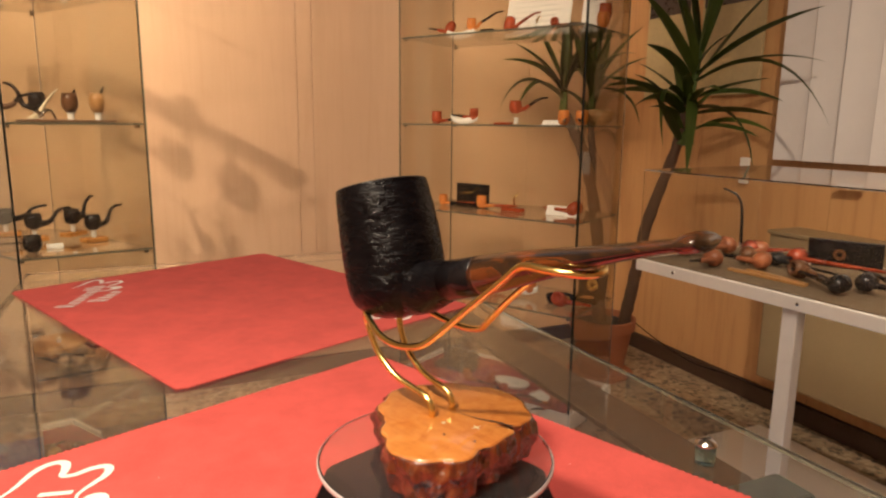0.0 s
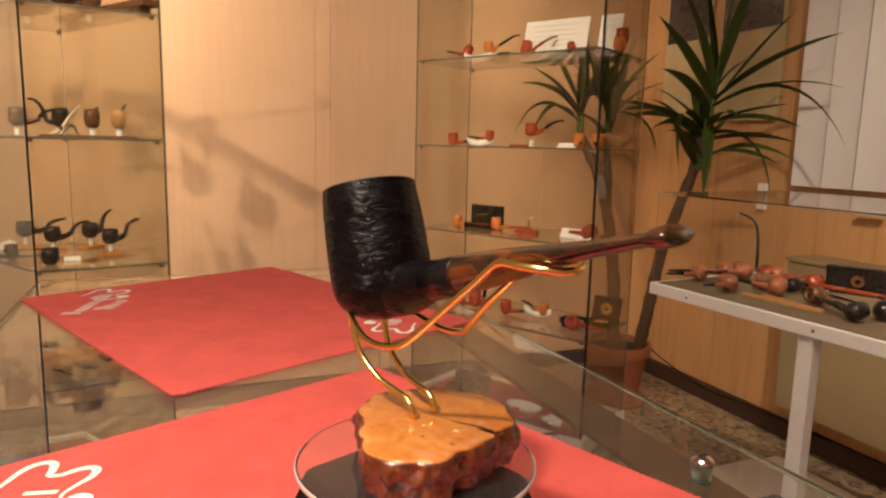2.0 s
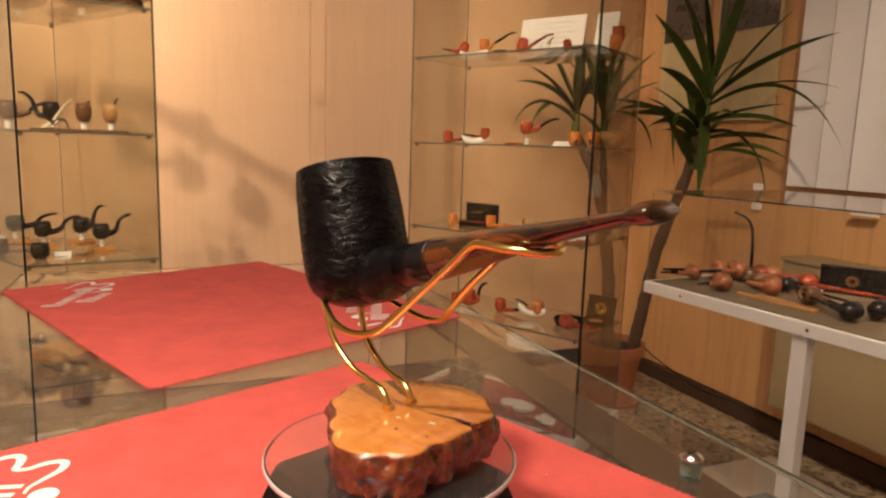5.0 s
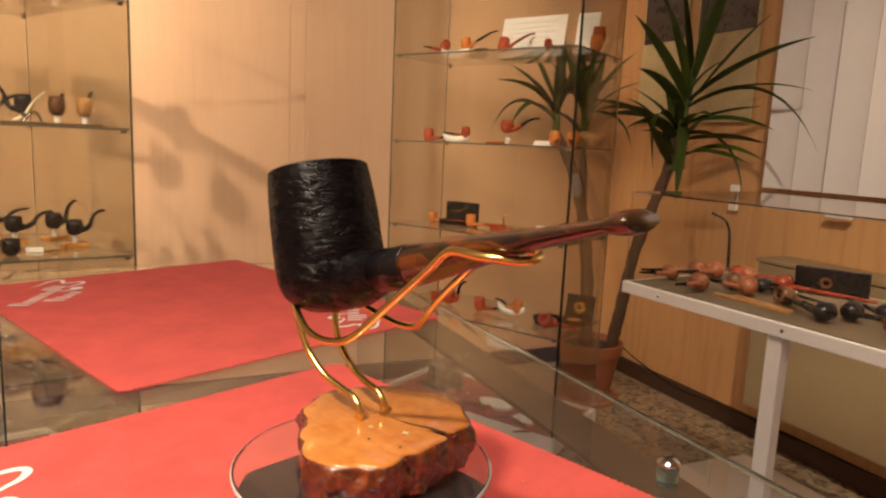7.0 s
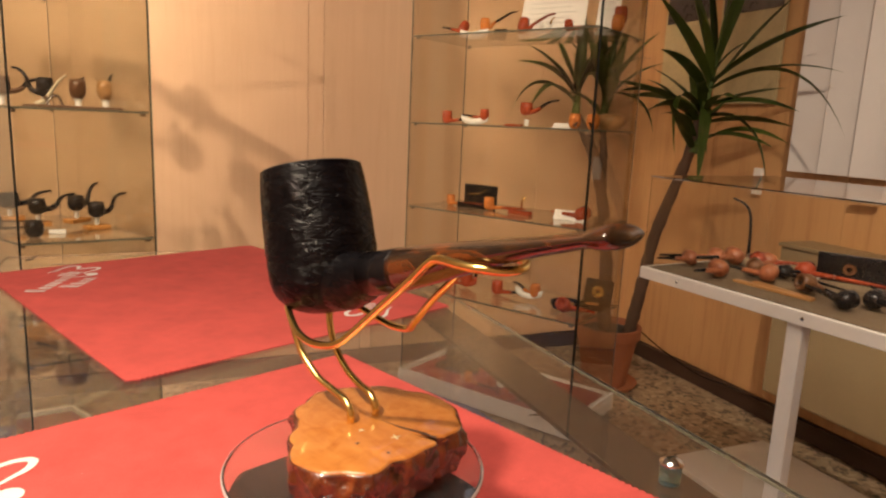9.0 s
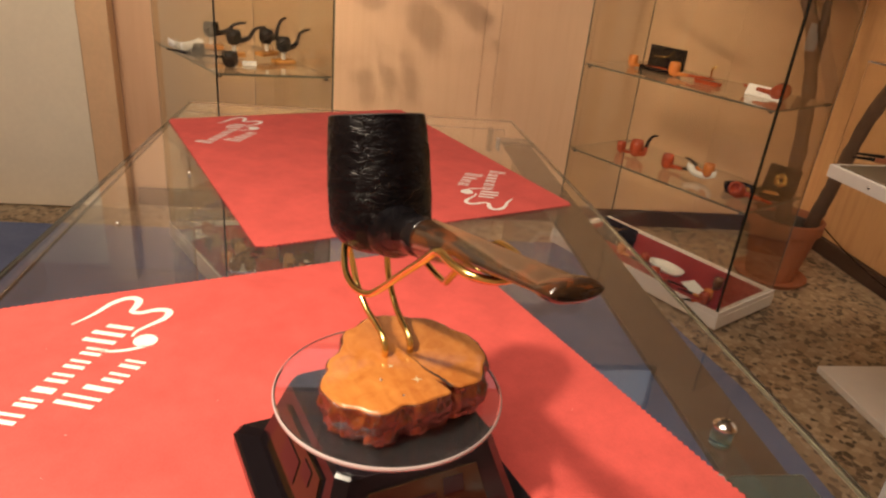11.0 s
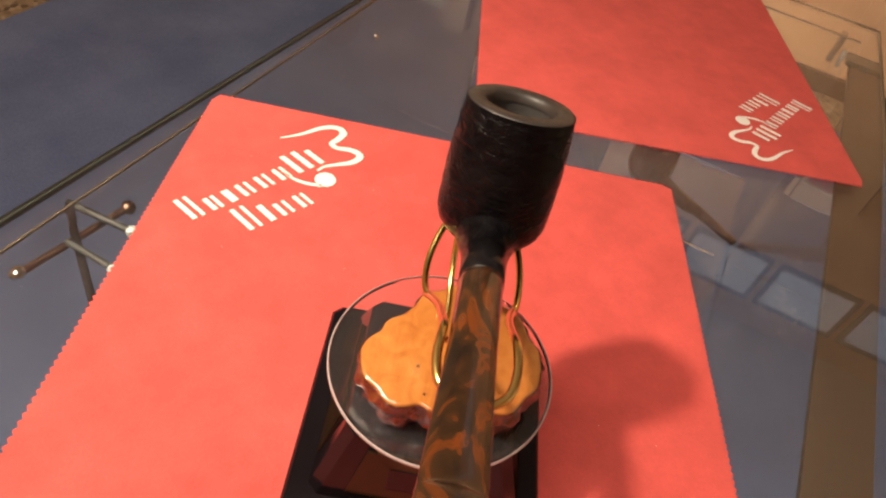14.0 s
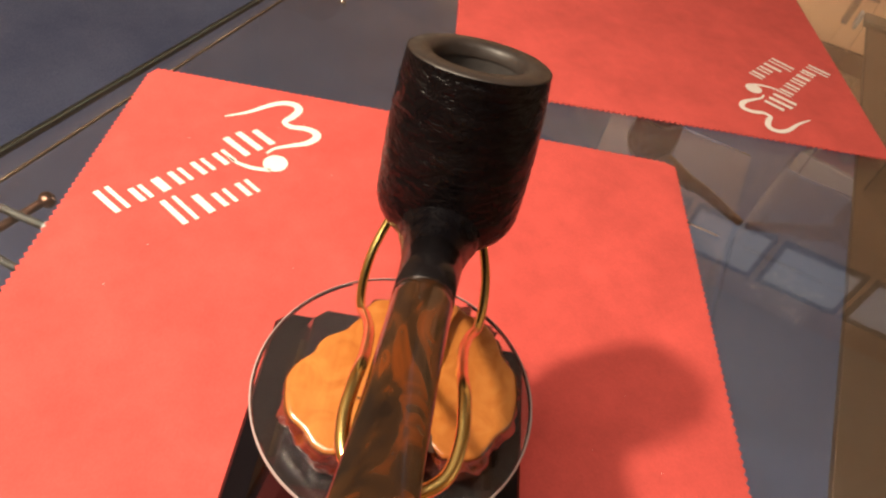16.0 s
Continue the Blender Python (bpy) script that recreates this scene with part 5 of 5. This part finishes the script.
for i, (y0, y1) in enumerate(((2.03, 2.30), (1.665, 1.975))):
    pf = thing("picture", (2.045, (y0 + y1) / 2, 1.19), 0, "dark photograph in a beige mount on the wall", "picture", "pictures on the wall")
    w = (y1 - y0) / 2
    part("frame", boxed(-0.012, 0.0, -w, w, 0, 0.90, bevel=0.002), M["mount"], pf)
    part("photograph", boxed(-0.0145, -0.0125, -w + 0.012, w - 0.012, 0.345, 0.86), M["picture"], pf, "dark brown photograph")
handle = thing("window_handle", (2.03, 1.25, 0.872), 0, "small white handle under the blind", "handle")
part("grip", boxed(-0.02, 0.0, -0.045, 0.045, 0, 0.014, bevel=0.004), M["white"], handle)
sw = thing("wall_switch", (2.046, 1.70, 0.85), 0, "small white switch on the wall", "switch")
part("plate", boxed(-0.012, 0.0, -0.02, 0.02, 0, 0.10, bevel=0.002), M["white"], sw)
cable = tagged(part("cable", tube(bmesh.new(), curve_points([(1.80, 2.02, 0.24), (1.86, 1.92, 0.17), (1.94, 1.78, 0.10), (2.02, 1.65, 0.078), (2.03, 1.3, 0.076)], 6), 0.0025, 8), M["black"]), "thin dark cable running to the wall", "cable")

# ---------------------------------------------------------------- lit windows high in the back wall
glow = Nodes("evening_window_light")
sky_patch = glow.noise(2.2, 3, glow.coords())
glow.set(Base_Color=(0.3, 0.33, 0.38), Roughness=0.3, Emission_Color=glow.ramp(sky_patch, (0.35, (0.62, 0.76, 1.0)), (0.65, (0.9, 0.95, 1.0))), Emission_Strength=0.42)
for i in range(5):
    fp = thing(f"window_{i + 1}", (-0.22 + i * 0.40, Y1 - 0.007, 2.57), 0, "high window with a dark frame and bluish light", "window", kind="structure")
    for a in ((-0.185, -0.165, 0, 0.27), (0.165, 0.185, 0, 0.27), (-0.1648, 0.1648, 0, 0.02), (-0.1648, 0.1648, 0.25, 0.27)):
        part("frame", boxed(a[0], a[1], -0.024, 0, a[2], a[3], bevel=0.002), M["briar_black"], fp)
    part("pane", boxed(-0.1645, 0.1645, -0.012, -0.008, 0.0205, 0.2495), glow.mat, fp, "bluish lit pane")

# ---------------------------------------------------------------- the yucca
POT = (1.66, 2.03, 0.0)
yucca = thing("yucca_plant", POT, 0, "tall yucca with two trunks in a terracotta pot", "plant")
pot = part("pot", lathe(bmesh.new(), [(0, 0.012), (0.092, 0.012), (0.125, 0.215), (0.136, 0.217), (0.138, 0.262), (0.128, 0.264), (0.120, 0.235), (0, 0.235)], 40), M["terracotta"], yucca, "terracotta pot", smooth=False)
part("saucer", lathe(bmesh.new(), [(0, 0), (0.125, 0), (0.140, 0.020), (0.135, 0.022), (0.115, 0.010), (0, 0.010)], 40), M["terracotta"], yucca)
part("soil", lathe(bmesh.new(), [(0, 0.237), (0.119, 0.237), (0.08, 0.246), (0, 0.25)], 24), M["soil"], yucca)


def trunk(points, r0, r1):
    cp = curve_points(points, 8)
    bm = tube(bmesh.new(), cp, [r0 + (r1 - r0) * i / (len(cp) - 1) + 0.0018 * math.sin(i * 2.3) for i in range(len(cp))], 14)
    for v in bm.verts:
        v.co += Vector((0.004 * noise.noise(v.co * 40), 0.004 * noise.noise(v.co * 40 + Vector((9, 0, 0))), 0))
    return part("trunk", bm, M["trunk"], yucca, "ringed brown trunk", smooth=True)


trunk([(0.055, -0.07, 0.24), (0.035, -0.14, 0.45), (0.005, -0.23, 0.70), (0.010, -0.345, 0.98), (0.035, -0.362, 1.14)], 0.026, 0.017)
trunk([(-0.02, 0.0, 0.24), (-0.03, 0.03, 0.60), (-0.065, 0.09, 0.92), (-0.125, 0.165, 1.12)], 0.028, 0.020)


def leaf_blade(length, width, arch, twist):
    """A sword-shaped leaf along x that arches up and back, folded along its midrib."""
    bm = bmesh.new()
    rows, n = [], 12
    for i in range(n + 1):
        t = i / n
        w = width * (0.55 + 0.45 * min(1, t * 3.0)) * max(0.02, 1 - t ** 2.8)
        a = radians(twist) * (0.4 + 0.6 * t)
        x, z = length * t, 4 * arch * t * (1 - t)
        rows.append([bm.verts.new((x, s * w * math.cos(a) - up * w * math.sin(a), z + s * w * math.sin(a) + up * w * math.cos(a))) for s, up in ((-1, 0.3), (0, -0.1), (1, 0.3))])
    for a, b in zip(rows, rows[1:]):
        for k in range(2):
            bm.faces.new((a[k], a[k + 1], b[k + 1], b[k]))
    bmesh.ops.solidify(bm, geom=bm.faces[:], thickness=0.0007)
    return bm


rnd = random.Random(5)


def crown(base, top, leaves, width):
    """A head of leaves round a stalk; each leaf has its height, turn, lift, length and arch."""
    b, t = Vector(base), Vector(top)
    part("stalk", tube(bmesh.new(), [b, b.lerp(t, 0.5), t], [0.019, 0.015, 0.006], 10), M["leaf"], yucca, "green leaf stalk")
    for up, turn, lift, length, arch in leaves:
        o = part("leaf", leaf_blade(length, width * rnd.uniform(0.85, 1.12), arch, rnd.uniform(-55, 55)), M["leaf"], yucca, smooth=True)
        k = min(1.0, max(0.0, up / max(0.01, t.z - b.z)))
        o.matrix_local = Matrix.Translation(b.lerp(t, k)) @ Matrix.Rotation(radians(turn), 4, "Z") @ Matrix.Rotation(radians(-lift), 4, "Y")


NEAR_LEAVES = ((0.24, -172, 41, 0.40, 0.02), (0.26, 91, 66, 0.46, 0.0), (0.30, 71, 69, 0.52, 0.0), (0.22, -53, 83, 0.52, 0.0), (0.32, 19, 60, 0.50, 0.01), (0.22, -12, 49, 0.46, 0.01),
               (0.24, -62, 28, 0.44, 0.03), (0.22, -56, 8, 0.41, 0.05), (0.22, -78, -17, 0.50, 0.13), (0.16, -45, -1, 0.30, 0.03), (0.10, -46, 1, 0.29, 0.02), (0.12, -92, -33, 0.38, 0.10),
               (0.20, -134, -52, 0.38, 0.03), (0.14, -158, -39, 0.23, 0.15), (0.13, -172, 28, 0.30, 0.02), (0.13, 122, 12, 0.30, 0.03), (0.11, 112, 17, 0.36, 0.05), (0.28, 150, 67, 0.42, 0.02),
               (0.20, -160, 20, 0.36, 0.03), (0.10, -165, 5, 0.32, 0.05))
FAR_LEAVES = ((0.1, 150, 43, 0.29, 0.02), (0.08, 139, 30, 0.31, 0.05), (0.12, 149, 64, 0.33, 0.0), (0.12, 37, 86, 0.32, 0.0), (0.07, 164, -17, 0.3, 0.12), (0.06, 178, -7, 0.22, 0.09), (0.1, -22, 64, 0.25, 0.02), (0.11, 3, 65, 0.41, 0.0), (0.12, 11, 62, 0.46, 0.0), (0.09, 3, 47, 0.36, 0.04), (0.07, -33, 55, 0.15, 0.05))
crown((0.015, -0.362, 1.0), (0.085, -0.357, 1.33), NEAR_LEAVES, 0.022)
crown((-0.13, 0.17, 1.10), (-0.125, 0.17, 1.28), FAR_LEAVES, 0.028)
more_leaves = [(rnd.uniform(0.0, 0.3), turn, rnd.uniform(-5, 60), rnd.uniform(0.22, 0.36), rnd.uniform(0.0, 0.05)) for turn in (10, 35, 60, 85, 100, 120, -20, -40, -70, -95, -115, -140, -150, -155, -165, 150)]
crown((0.015, -0.362, 1.0), (0.083, -0.357, 1.32), more_leaves, 0.019)
# a third head on a side branch behind the glass cabinet's edge
trunk([(-0.045, 0.06, 0.78), (-0.02, 0.11, 0.94), (-0.015, 0.14, 1.10)], 0.017, 0.014)
side_leaves = [(rnd.uniform(0.0, 0.17), turn, lift, length, arch) for turn, lift, length, arch in (
    (-170, 62, 0.30, 0.01), (-140, 48, 0.26, 0.03), (175, 30, 0.24, 0.04), (150, 55, 0.30, 0.02), (20, 70, 0.36, 0.0), (-15, 52, 0.34, 0.02), (-40, 38, 0.28, 0.03), (45, 58, 0.32, 0.02),
    (80, 75, 0.36, 0.0), (-75, 30, 0.24, 0.05), (-100, 66, 0.30, 0.01), (110, 45, 0.26, 0.03), (-20, -35, 0.26, 0.06), (-120, 12, 0.22, 0.05), (5, 84, 0.38, 0.0))]
crown((-0.015, 0.14, 1.09), (-0.01, 0.14, 1.27), side_leaves, 0.021)
